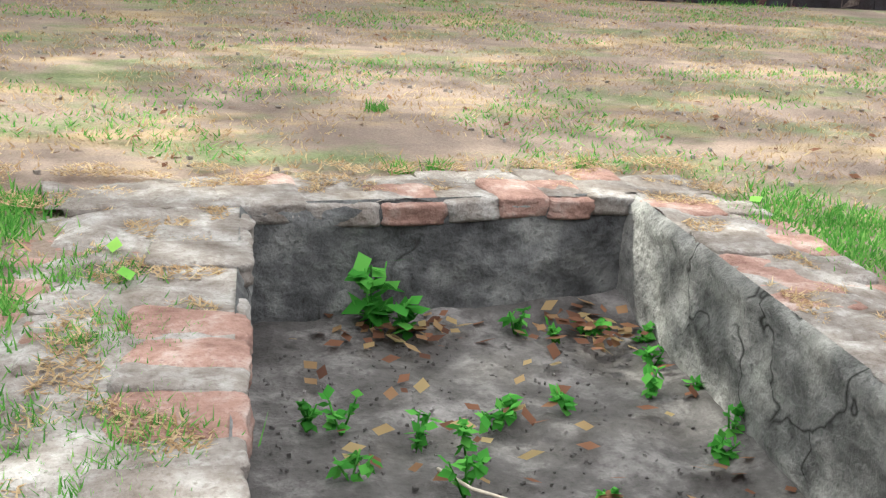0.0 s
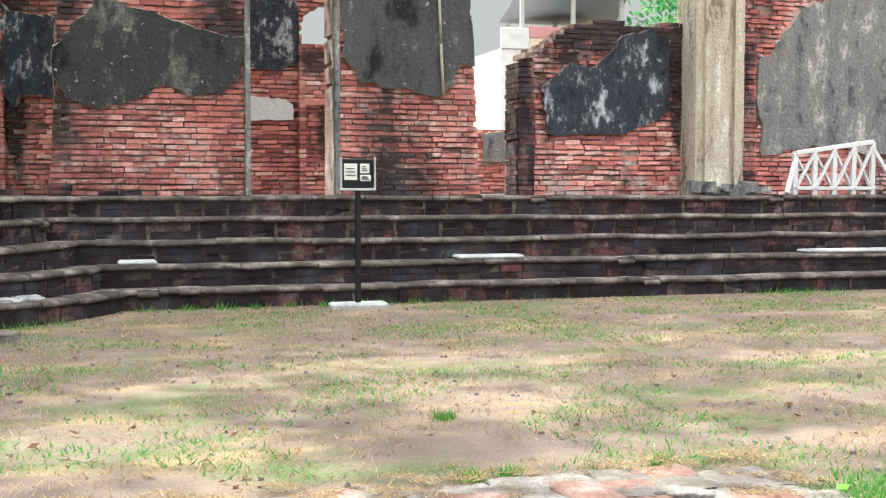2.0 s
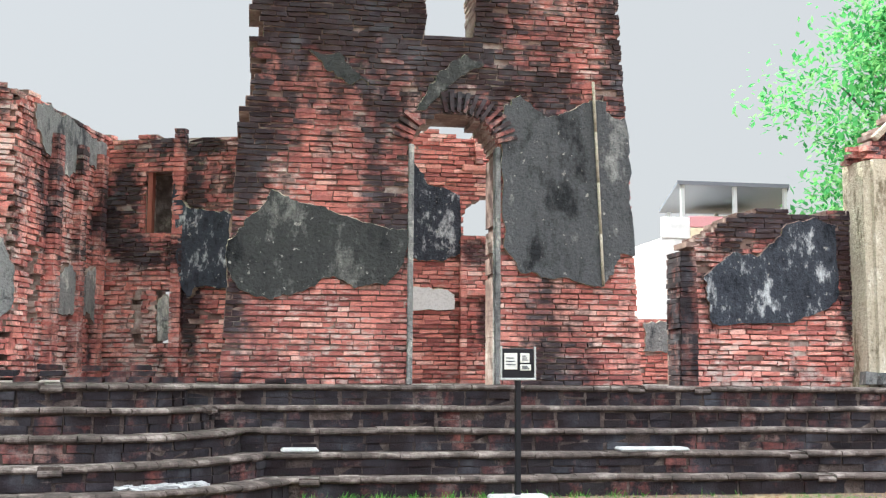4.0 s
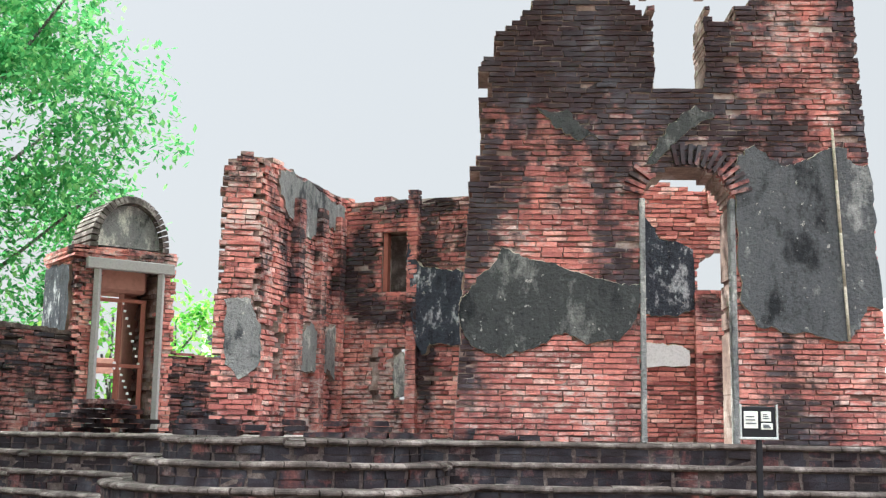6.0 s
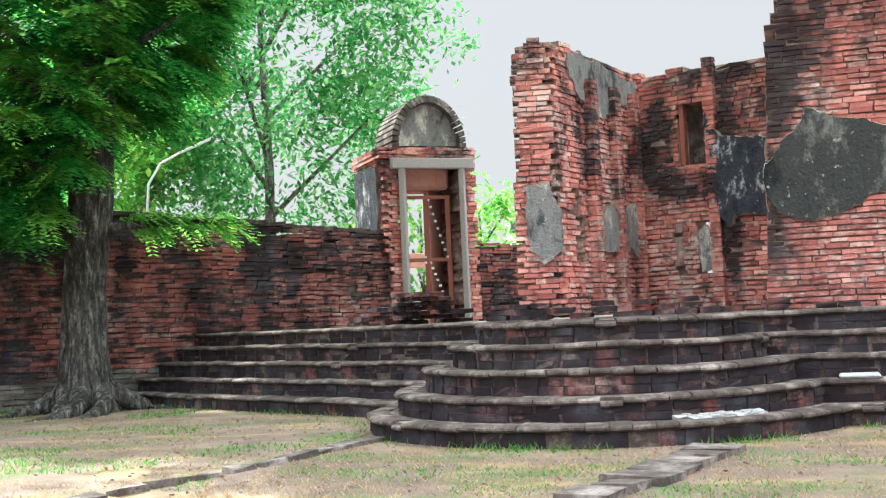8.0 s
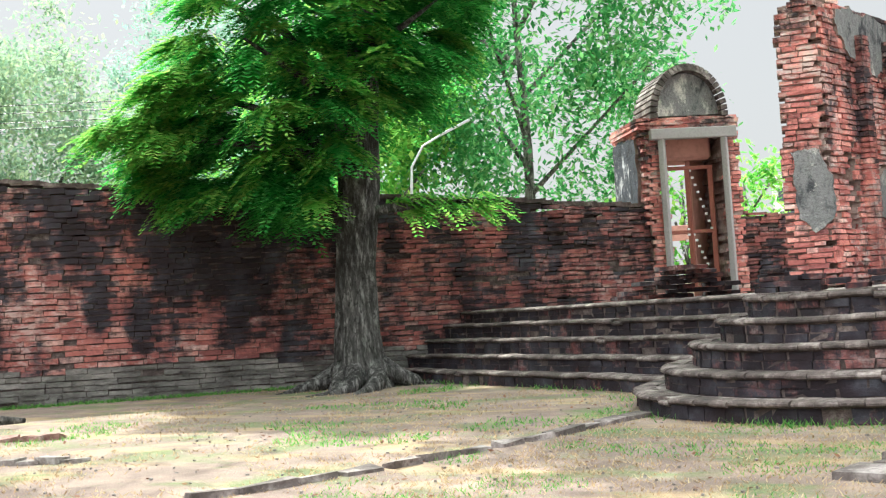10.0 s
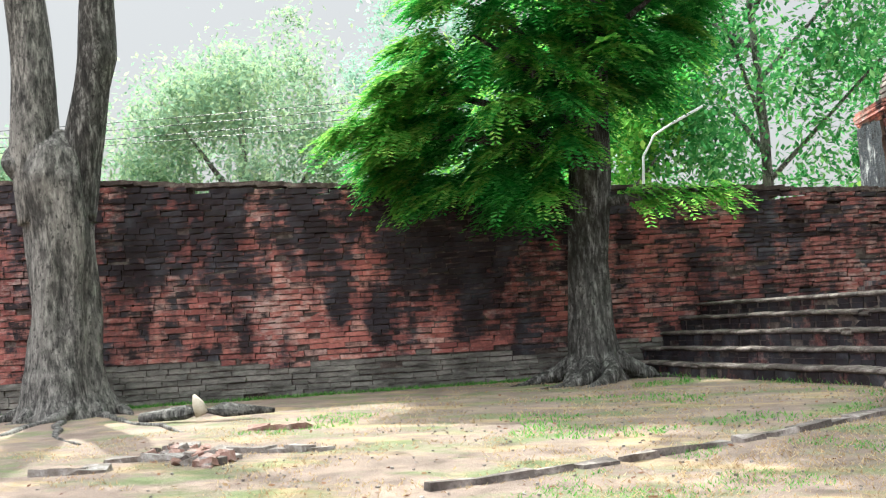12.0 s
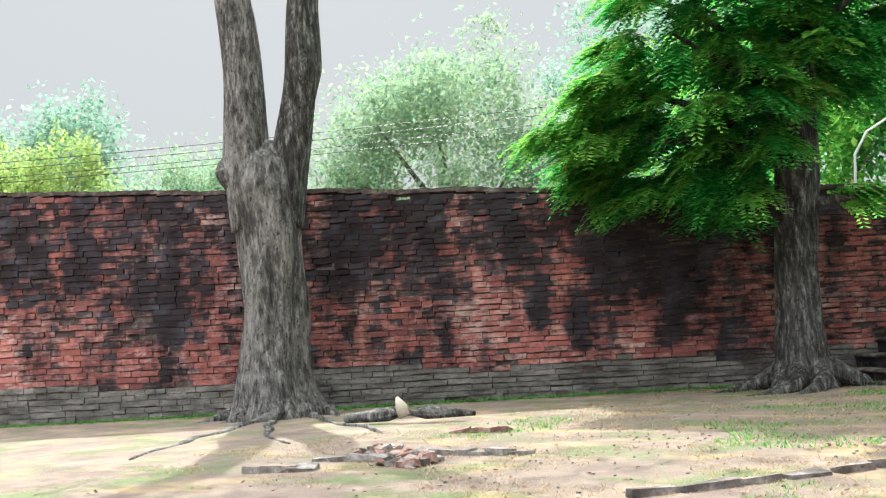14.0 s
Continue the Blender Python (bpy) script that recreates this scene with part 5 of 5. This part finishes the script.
yard_tree("broadleaf_tree", "tall bright green broadleaf tree beyond the brick wall", (-15.7, 33.5), 15, (5.8, 4.5, 6.0), 9.6, 520, 75, 0.46, 0.27, M_LEAF, 0.2, "", 9)
yard_tree("broadleaf_tree", "bright green tree beside the gateway behind the wall", (-19.5, 29.0), 9, (3.6, 3.0, 4.2), 6.4, 260, 55, 0.5, 0.3, M_FROND_Y, 0.2)
yard_tree("broadleaf_tree", "green shade tree behind the brick gable", (21.5, 34.0), 13, (4.6, 4.0, 4.6), 9.6, 330, 75, 0.5, 0.28, M_LEAF, 0.3, "")
yard_tree("broadleaf_tree", "small green tree seen past the gateway", (-10.6, 40.0), 5.5, (1.6, 1.6, 1.8), 4.3, 50, 40, 0.35, 0.3, M_FROND_Y, 0.12)
yard_tree("broadleaf_tree", "low yellow-green tree seen through the gateway", (-9.9, 31.0), 4.5, (2.0, 1.6, 1.8), 2.8, 60, 45, 0.35, 0.26, M_FROND_Y, 0.1)
yard_tree("hazy_tree", "large hazy yellow-green tree in the distance", (-46, 38.5), 16, (7.6, 6, 7.6), 8.5, 620, 120, 0.75, 0.32, M_HAZED_G, 0.4, "hazy trees", 3)
yard_tree("hazy_tree", "hazy blue-green tree in the distance", (-47, 55), 20, (5, 5, 5.0), 15.0, 157, 120, 0.8, 0.38, M_HAZED, 0.4, "hazy trees", 3)
yard_tree("hazy_tree", "hazy blue-green tree in the distance", (-66, 26), 15, (5, 5, 5), 10.5, 202, 120, 0.8, 0.38, M_HAZED, 0.4, "hazy trees", 3)
yard_tree("hazy_tree", "low hazy tree in the distance", (-57, 31), 10, (6, 5, 4.8), 7.0, 330, 120, 0.7, 0.32, M_HAZED_G, 0.35, "hazy trees", 3)
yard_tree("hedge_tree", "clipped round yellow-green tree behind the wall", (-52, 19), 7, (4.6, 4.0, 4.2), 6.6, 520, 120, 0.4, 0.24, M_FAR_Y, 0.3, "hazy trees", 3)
yard_tree("hazy_tree", "hazy tree in the distance", (-72, 38), 14, (6, 5, 5), 7.5, 202, 120, 0.9, 0.38, M_HAZED, 0.35, "hazy trees", 3)
yard_tree("hazy_tree", "hazy undergrowth tree in the distance", (-36, 46), 9, (7, 5, 4.5), 5.5, 292, 120, 0.8, 0.34, M_HAZED, 0.3, "hazy trees", 3)


# ---- fixtures ----
def signboard():
    x, y = 2.76, 12.0
    owner = empty("signboard", "black metal sign post with white panels on a concrete foot", "sign", at=(x, y, 0))
    part("foot", box_me("foot", (x - 0.3, y - 0.13, -0.02), (x + 0.3, y + 0.13, 0.05), M_SLAB, 0.02), owner, "flat concrete foot")
    part("post", box_me("post", (x - 0.028, y - 0.028, 0.04), (x + 0.028, y + 0.028, 1.26), M_BLACK, 0.005), owner)
    part("board", box_me("board", (x - 0.18, y - 0.04, 1.24), (x + 0.16, y + 0.0, 1.55), M_BLACK, 0.008), owner, "black board")
    part("frame", box_me("frame", (x - 0.2, y - 0.055, 1.22), (x + 0.18, y - 0.005, 1.245), M_STEEL, 0.005), owner)
    for dx in (-0.195, 0.165):
        part("frame", box_me("frame", (x + dx, y - 0.05, 1.22), (x + dx + 0.02, y, 1.57), M_STEEL, 0.004), owner)
    for x0, x1, z0, z1 in ((-0.155, -0.015, 1.33, 1.50), (0.015, 0.115, 1.40, 1.50), (0.015, 0.13, 1.32, 1.385)):
        p = part("panel", box_me("panel", (x + x0, y - 0.05, z0), (x + x1, y - 0.038, z1), M_PANEL, 0.004), owner, "white panel")
        for k in range(3):
            z = z0 + (z1 - z0) * (0.3 + 0.2 * k)
            part("text_bar", box_me("text_bar", (x + x0 + 0.02, y - 0.054, z - 0.005), (x + x1 - 0.02 - 0.01 * k, y - 0.0505, z + 0.005), M_GLASS, 0), p)


signboard()


def trestle(x0, x1, y, z0, h, rise):
    owner = empty("white_barrier", "white painted timber barrier with crossed braces", "barrier", "barriers on the platform", at=(x0, y, z0))
    n = 4
    part("top_rail", beam_me("top_rail", (x0, y, z0 + h), (x1, y, z0 + h + rise), 0.09, 0.06, M_WHITE), owner)
    part("bottom_rail", beam_me("bottom_rail", (x0, y, z0 + 0.1), (x1, y, z0 + 0.1), 0.07, 0.05, M_WHITE), owner)
    for i in range(n + 1):
        t = i / n
        x = x0 + (x1 - x0) * t
        part("upright", beam_me("upright", (x, y, z0 + 0.005), (x, y, z0 + h + rise * t), 0.075, 0.055, M_WHITE), owner)
        if i < n:
            xn = x0 + (x1 - x0) * (i + 1) / n
            part("brace", beam_me("brace", (x, y - 0.03, z0 + 0.1), (xn, y - 0.03, z0 + h + rise * (i + 1) / n), 0.055, 0.03, M_WHITE), owner)
            part("brace", beam_me("brace", (x, y + 0.03, z0 + h + rise * t), (xn, y + 0.03, z0 + 0.1), 0.055, 0.03, M_WHITE), owner)
    part("prop", beam_me("prop", (x0 - 0.22, y - 0.15, z0 + 0.03), (x0 + 0.02, y, z0 + h * 0.9), 0.06, 0.05, M_WHITE), owner)
    part("prop", beam_me("prop", (x1 + 0.35, y - 0.15, z0 + 0.03), (x1, y, z0 + (h + rise) * 0.9), 0.06, 0.05, M_WHITE), owner)


trestle(9.35, 10.6, 14.0, 1.15, 0.58, 0.17)
trestle(11.0, 12.4, 13.75, 1.15, 0.6, 0.1)


def kerb_line(pts, w, h, name, label):
    owner = empty(name, label, "kerb", "edging stones", at=(pts[0][0], pts[0][1], 0))
    for i, (p, d) in enumerate(along([Vector(p) for p in pts], 0.42)):
        if rng.random() < 0.03:
            continue
        me = blocks("edging_stone", [((0, 0, 0), (rng.uniform(0.3, 0.5), w * rng.uniform(0.7, 1.2), h), 0)], M_TREAD, 0.018)
        ob = new("edging_stone", me)
        ob.parent = owner
        ob.location = Vector((p.x, p.y, h * 0.02)) - owner.location
        ob.rotation_euler = (rng.uniform(-0.04, 0.04), rng.uniform(-0.03, 0.03), math.atan2(d.y, d.x) + rng.uniform(-0.05, 0.05))


kerb_line([(-5.75, 6.3), (-5.1, 7.9), (-4.7, 9.26), (-4.25, 11.6)], 0.16, 0.085, "kerb", "sunken line of grey edging stones in the lawn")
kerb_line([(-1.45, 7.6), (-1.2, 8.4), (-0.95, 9.4), (-0.72, 10.4)], 0.42, 0.1, "kerb", "broad line of flat edging stones leading to the steps")


def fallen_wood():
    owner = empty("dead_branch", "broken pale dead branch lying by the roots", "branch", at=(-13.5, 10.3, 0))
    part("log", tube_me("log", [(-14.6, 10.0, 0.08), (-13.9, 10.25, 0.13), (-13.3, 10.5, 0.16), (-12.7, 10.9, 0.1)], [0.07, 0.1, 0.1, 0.03], M_BARK, 9, 0.3), owner)
    part("snag", tube_me("snag", [(-13.6, 10.35, 0.1), (-13.66, 10.32, 0.26), (-13.72, 10.3, 0.38)], [0.1, 0.08, 0.02], M_DEAD, 8, 0.3), owner, "pale splintered snag")
    for i, (x0, y0, x1, y1) in enumerate(((-9.8, 7.7, -8.5, 8.1), (-11.4, 9.5, -10.7, 9.8), (-10.4, 6.0, -9.8, 6.4), (-10.5, 6.9, -9.7, 7.25))):
        o = empty("old_foundation", "low broken brick foundation edge in bare earth", "bricks", "foundation edges", at=(x0, y0, 0))
        n = int(math.hypot(x1 - x0, y1 - y0) / 0.24) + 1
        for k in range(n):
            t = k / n
            me = blocks("brick", [((0, 0, 0), (0.25, 0.2, 0.085), 0)], M_RIMRED if i == 1 else M_RIM, 0.025)
            ob = new("brick", me)
            ob.parent = o
            ob.location = Vector((x0 + (x1 - x0) * t, y0 + (y1 - y0) * t, 0.008)) - o.location
            ob.rotation_euler = (rng.uniform(-0.1, 0.1), rng.uniform(-0.1, 0.1), math.atan2(y1 - y0, x1 - x0) + rng.uniform(-0.2, 0.2))


fallen_wood()


def rubble():
    owner = empty("rubble", "broken red brick rubble in the bare sunlit earth", "rubble", at=(-9.8, 7.3, 0))
    shared = [blocks("brick", [((0, 0, 0), (1, 1, 1), 0)], m, 0.12) for m in (M_RIMRED, M_RIMRED, M_TREAD, M_RIM)]
    for i in range(70):
        t = rng.uniform(0, 1)
        ob = new("brick", shared[i % 4])
        ob.parent = owner
        ob.location = Vector((-10.7 + 1.8 * t + rng.normal(0, 0.1), 7.65 - 0.65 * t + rng.normal(0, 0.13), rng.uniform(-0.01, 0.05))) - owner.location
        ob.rotation_euler = (rng.uniform(-0.4, 0.4), rng.uniform(-0.4, 0.4), rng.uniform(0, 3.1))
        ob.scale = (rng.uniform(0.06, 0.2), rng.uniform(0.05, 0.13), rng.uniform(0.05, 0.1))


rubble()


def street_lamp():
    b = Vector((-14.6, 24.5, 0))
    owner = empty("street_lamp", "curved pale steel street lamp beyond the wall", "street lamp", at=tuple(b))
    r_ = Vector((0.8, 0.6, 0))
    pts = [b, b + Vector((0, 0, 4.0)), b + r_ * 0.05 + Vector((0, 0, 4.7)), b + r_ * 0.35 + Vector((0, 0, 5.2)), b + r_ * 0.8 + Vector((0, 0, 5.45))]
    part("pole", tube_me("pole", pts, [0.05, 0.035, 0.03, 0.028, 0.028], M_STEEL, 8), owner)
    part("lamp_head", beam_me("lamp_head", pts[-1], pts[-1] + r_ * 0.75 + Vector((0, 0, 0.35)), 0.1, 0.06, M_STEEL), owner)


street_lamp()


def cables():
    owner = empty("overhead_cables", "thin dark overhead cables strung beyond the wall", "cable", at=(-36, 25, 9))
    for i, dz in enumerate((0, 0.28, 0.7, 1.05)):
        pts = []
        for k in range(15):
            t = k / 14
            pts.append((-52 + 34 * t, 14 + 26 * t, 8.45 + dz * 0.8 + 0.35 * (2 * t - 1) ** 2))
        part("cable", tube_me("cable", pts, [0.014] * 15, M_BLACK, 5), owner)


cables()


def house_beyond():
    owner = empty("roof_terrace_house", "pale house with a grey sheet canopy on its roof terrace", "house", at=(13.2, 34, 0))
    part("wall", box_me("wall", (12.3, 34, 0), (17.8, 40, 5.5), M_BUILD, 0.02), owner)
    part("band", box_me("band", (13.2, 33.9, 5.85), (17.7, 34.1, 6.2), M_BAND, 0.02), owner, "pink painted band")
    part("parapet", box_me("parapet", (12.3, 33.95, 5.5), (17.8, 34.05, 6.15), M_BUILD, 0.02), owner)
    part("ledge", box_me("ledge", (13.2, 33.88, 5.5), (17.7, 33.94, 5.83), M_CREAM, 0.02), owner, "cream painted ledge")
    roof = [(12.8, 33.9), (16.45, 33.9), (18.9, 40.0), (14.4, 40.0)]
    part("roof", mesh_from("roof", [(x, y, z) for z in (7.16, 7.28) for x, y in roof], CUBE_F, M_ROOF), owner, "grey sheet canopy")
    for x, y in ((12.95, 34.0), (14.65, 34.0), (16.3, 34.0), (14.6, 39.7), (16.4, 39.7)):
        part("post", box_me("post", (x, y, 5.45), (x + 0.12, y + 0.12, 7.17), M_STEEL, 0.01), owner)
    part("stair_house", box_me("stair_house", (14.9, 37.5, 5.45), (17.2, 39.5, 6.75), M_CREAM, 0.03), owner, "cream stair head under the canopy")
    o2 = empty("distant_building", "pale distant building with dark window rows", "building", at=(-12, 60, 0))
    part("wall", box_me("wall", (-14.5, 60, 0), (-8.5, 66, 6.6), M_BUILD, 0.02), o2)
    for i in range(5):
        for k in range(2):
            part("window", box_me("window", (-14.2 + 1.15 * i, 59.93, 4.3 + 1.15 * k), (-13.4 + 1.15 * i, 60.02, 4.95 + 1.15 * k), M_GLASS, 0.01), o2)
    part("cornice", box_me("cornice", (-14.7, 59.8, 6.6), (-8.3, 66, 6.8), M_BUILD, 0.02), o2)


house_beyond()


# ---- low growth and litter ----
def blades(name, xy, h, mat, label, w=0.008, z=None, lean=0.5):
    n = len(xy)
    a = rng.uniform(0, 2 * np.pi, n)
    hh = h * rng.uniform(0.5, 1.4, n)
    zz = np.zeros(n) if z is None else z
    p = np.stack([xy[:, 0], xy[:, 1], zz - 0.005], 1)
    side = np.stack([np.cos(a), np.sin(a), np.zeros(n)], 1) * w
    tip = p + np.stack([rng.normal(0, lean, n) * hh, rng.normal(0, lean, n) * hh, hh], 1)
    vs = np.stack([p - side, p + side, tip], 1).reshape(-1, 3)
    ob = new(name, mesh_from(name, vs, np.arange(3 * n).reshape(n, 3), mat))
    return tagged(ob, label, "grass", kind="stuff")


def outside_pit(xy):
    x, y = xy[:, 0], xy[:, 1]
    l = 0.80 - (4.15 - y) * 0.196
    r = 2.42 - (4.15 - y) * 0.133
    return ~((y < 4.6) & (y > 1.2) & (x > l - 0.5) & (x < r + 0.35))


def front_of_steps(xy):
    x, y = xy[:, 0], xy[:, 1]
    lobe = np.hypot(x + 2.1, y - 13.3) < 2.75
    left = ((x + 5.2) * 0.505 + (y - 14.2) * 0.863 > -0.05) & (x < -4)
    return ~(lobe | left | ((y > 12.25) & (x > -2)))


def scatter(n, x0, x1, y0, y1, scale, thr):
    xy = np.stack([rng.uniform(x0, x1, n), rng.uniform(y0, y1, n)], 1)
    keep = outside_pit(xy) & front_of_steps(xy)
    keep &= np.array([noise.noise(Vector((x * scale, y * scale * 1.3, 2.0))) > thr for x, y in xy])
    return xy[keep]


blades("dry_grass", scatter(42000, -4.5, 9, 3.6, 12.4, 1.4, -0.25), 0.028, M_STRAW, "short dry straw-coloured grass over the lawn", 0.007, None, 0.9)
blades("dry_grass", scatter(16000, -13, -3, 5.5, 16.5, 0.8, -0.05), 0.03, M_STRAW, "short dry grass near the kerb", 0.009, None, 0.9)
blades("green_grass", scatter(52000, -5.0, 9, 4.2, 12.4, 0.9, 0.13), 0.032, M_GRASS, "low green grass patches in the dry lawn", 0.006, None, 0.8)
blades("green_grass", scatter(16000, -12, -3, 9, 17.5, 0.6, 0.24), 0.045, M_GRASS, "green grass along the foot of the steps", 0.009, None, 0.6)


rim_xy = np.stack([rng.uniform(-0.1, 3.0, 70000), rng.uniform(1.6, 4.8, 70000)], 1)
rim_xy = rim_xy[~outside_pit(rim_xy) | (rim_xy[:, 1] > 4.15)]
edge_l, edge_r = 0.80 - (4.15 - rim_xy[:, 1]) * 0.196, 2.42 - (4.15 - rim_xy[:, 1]) * 0.133
rim_xy = rim_xy[(rim_xy[:, 1] > 4.3) | (rim_xy[:, 0] < edge_l - 0.06) | (rim_xy[:, 0] > edge_r + 0.06)]
rim_xy = rim_xy[np.array([noise.noise(Vector((x * 5, y * 5, 1))) > 0.05 for x, y in rim_xy])]
blades("straw_litter", rim_xy, 0.009, M_STRAW, "dry straw litter caught between the rim stones", 0.005, np.full(len(rim_xy), 0.034), 2.4)


def tuft_field(spots, per, r, h, mat, label, z=0.0, w=0.006):
    xy, zz = [], []
    for x, y in spots:
        xy.append(rng.normal(0, r, (per, 2)) + np.array((x, y)))
    xy = np.concatenate(xy)
    return blades("grass_tuft", xy, h, mat, label, w, np.full(len(xy), z), 0.55)


tuft_field([(0.0, 4.3), (-0.1, 4.0), (-0.15, 3.6), (-0.1, 3.3), (-0.2, 3.0), (-0.25, 2.7), (0.0, 2.5), (0.2, 2.95), (0.3, 3.0), (0.25, 2.45), (-0.2, 2.3), (0.15, 2.2), (-0.3, 3.8), (-0.3, 3.3), (-0.35, 2.6), (0.22, 3.5)], 420, 0.085, 0.05, M_GRASS, "green grass tufts between the rim stones")
tuft_field([(2.95, 3.9), (3.1, 3.7), (3.0, 3.5), (3.3, 3.8), (3.3, 3.5), (3.5, 3.6), (2.95, 3.3), (3.15, 4.1)], 300, 0.11, 0.042, M_GRASS, "green grass beside the basin")
tuft_field([(1.75, 4.72), (1.58, 4.7), (1.85, 6.0), (2.5, 4.75)], 55, 0.03, 0.06, M_GRASS, "small upright grass tufts on the lawn")
foot = np.array([(p.x + rng.normal(0, 0.08), p.y + rng.normal(0, 0.08)) for p, d in along(step_edge(0, 0.12), 0.35) for _ in range(int(max(0, 90 * noise.noise(Vector((p.x * 0.8, p.y * 0.8, 1.5))) + 10)))])
blades("weeds", foot, 0.07, M_GRASS, "weeds along the foot of the brick steps", 0.008, None, 0.6)
xy = np.array([(WALL_O[0] + s * math.cos(WALL_A) + 0.2 * math.sin(WALL_A), WALL_O[1] + s * math.sin(WALL_A) - 0.2 * math.cos(WALL_A)) for s in rng.uniform(-4, 13, 5000)]) + rng.normal(0, 0.12, (5000, 2))
blades("weeds", xy, 0.06, M_GRASS, "thin weeds along the foot of the boundary wall", 0.01, None, 0.6)


def herb(x, y, z, h, n, label, size=0.07):
    owner = empty("herb", label, "plant", "weeds in the basin", at=(x, y, z))
    pts = []
    for i in range(3):
        q = (x + rng.uniform(-0.06, 0.06), y + rng.uniform(-0.04, 0.04), z + h)
        part("stem", tube_me("stem", [(x, y, z - 0.01), q], [0.004, 0.003], M_HERB, 5), owner)
        for k in range(n):
            t = rng.uniform(0.2, 1.0)
            pts.append(lerp3((x, y, z), q, t))
    part("leaves", leaf_cloud("leaves", pts, size, M_HERB, 0.1, 0.75), owner)


herb(1.28, 4.03, PIT_Z + 0.0, 0.3, 16, "bright green broad-leaved seedling at the basin wall", 0.095)
herb(1.4, 4.0, PIT_Z, 0.16, 10, "bright green broad-leaved seedling at the basin wall", 0.08)
for x, y in ((0.85, 3.3), (0.95, 3.25), (1.3, 3.05), (1.45, 3.2), (1.2, 2.8), (1.6, 2.65), (1.75, 3.25), (1.55, 3.25), (2.2, 2.95), (2.1, 2.85), (2.25, 3.55), (2.3, 3.75), (2.0, 3.85), (2.15, 3.9), (1.85, 3.95), (2.1, 3.3), (1.15, 3.1), (0.9, 2.95), (1.35, 2.6), (2.3, 3.3)):
    herb(x, y, PIT_Z + 0.01, rng.uniform(0.04, 0.12), 9, "small green weed on the basin floor", 0.045)


def litter():
    pts = []
    for _ in range(90):
        pts.append((rng.uniform(0.9, 2.25), rng.uniform(2.3, 4.0), PIT_Z + 0.045))
    for _ in range(55):
        pts.append((rng.normal(2.12, 0.12), rng.normal(3.82, 0.1), PIT_Z + rng.uniform(0.03, 0.1)))
    for _ in range(40):
        pts.append((rng.normal(1.4, 0.18), rng.normal(4.0, 0.05), PIT_Z + rng.uniform(0.04, 0.07)))
    ob = new("leaf_litter", leaf_cloud("leaf_litter", pts, 0.075, M_LITTER, 0.0, 0.6, 0.25))
    tagged(ob, "fallen brown leaves on the basin floor", "leaves", kind="stuff")
    xy = scatter(1500, -12, 9, 3.5, 16, 1.0, -0.4)
    ob = new("leaf_litter", leaf_cloud("leaf_litter", [(x, y, 0.012) for x, y in xy], 0.06, M_LITTER, 0.0, 0.55, 0.2))
    tagged(ob, "dry fallen leaves scattered over the lawn", "leaves", kind="stuff")
    for x, y, a in ((0.28, 3.58, 0.3), (0.3, 3.45, 0.8), (2.75, 3.35, 0.1), (2.95, 3.15, 1.9), (2.85, 3.95, 0.6)):
        me = leaf_cloud("fallen_leaf", [(0, 0, 0)], 0.11, M_FROND_Y, 0.0, 0.4, 0.08)
        ob = new("fallen_leaf", me)
        ob.location = (x, y, 0.055)
        tagged(ob, "yellow-green fallen leaf on the basin rim", "leaf", "fallen leaves")
    pts = [(1.15, 2.9, PIT_Z + 0.05), (1.2, 2.75, PIT_Z + 0.06), (1.3, 2.65, PIT_Z + 0.06), (1.5, 2.6, PIT_Z + 0.05)]
    ob = new("twig", tube_me("twig", pts, [0.006, 0.006, 0.005, 0.003], M_DEAD, 6))
    tagged(ob, "thin pale twig on the basin floor", "twig")
    ob = new("gravel", blocks("gravel", [((rng.uniform(0.7, 2.3), rng.uniform(2.2, 4.1), PIT_Z + 0.012), tuple(rng.uniform(0.004, 0.011, 3)), rng.uniform(0, 3)) for _ in range(500)], M_PITFLOOR, 0.003))
    tagged(ob, "crumbs of stone and earth on the basin floor", "gravel", kind="stuff")
    ob = new("gravel", blocks("gravel", [((x, y, 0.004), tuple(rng.uniform(0.008, 0.028, 3)), rng.uniform(0, 3)) for x, y in scatter(1100, -10, 9, 3.4, 14, 1.0, -0.5)], M_RIM, 0.004))
    tagged(ob, "small pale stones scattered on the lawn", "gravel", kind="stuff")


litter()
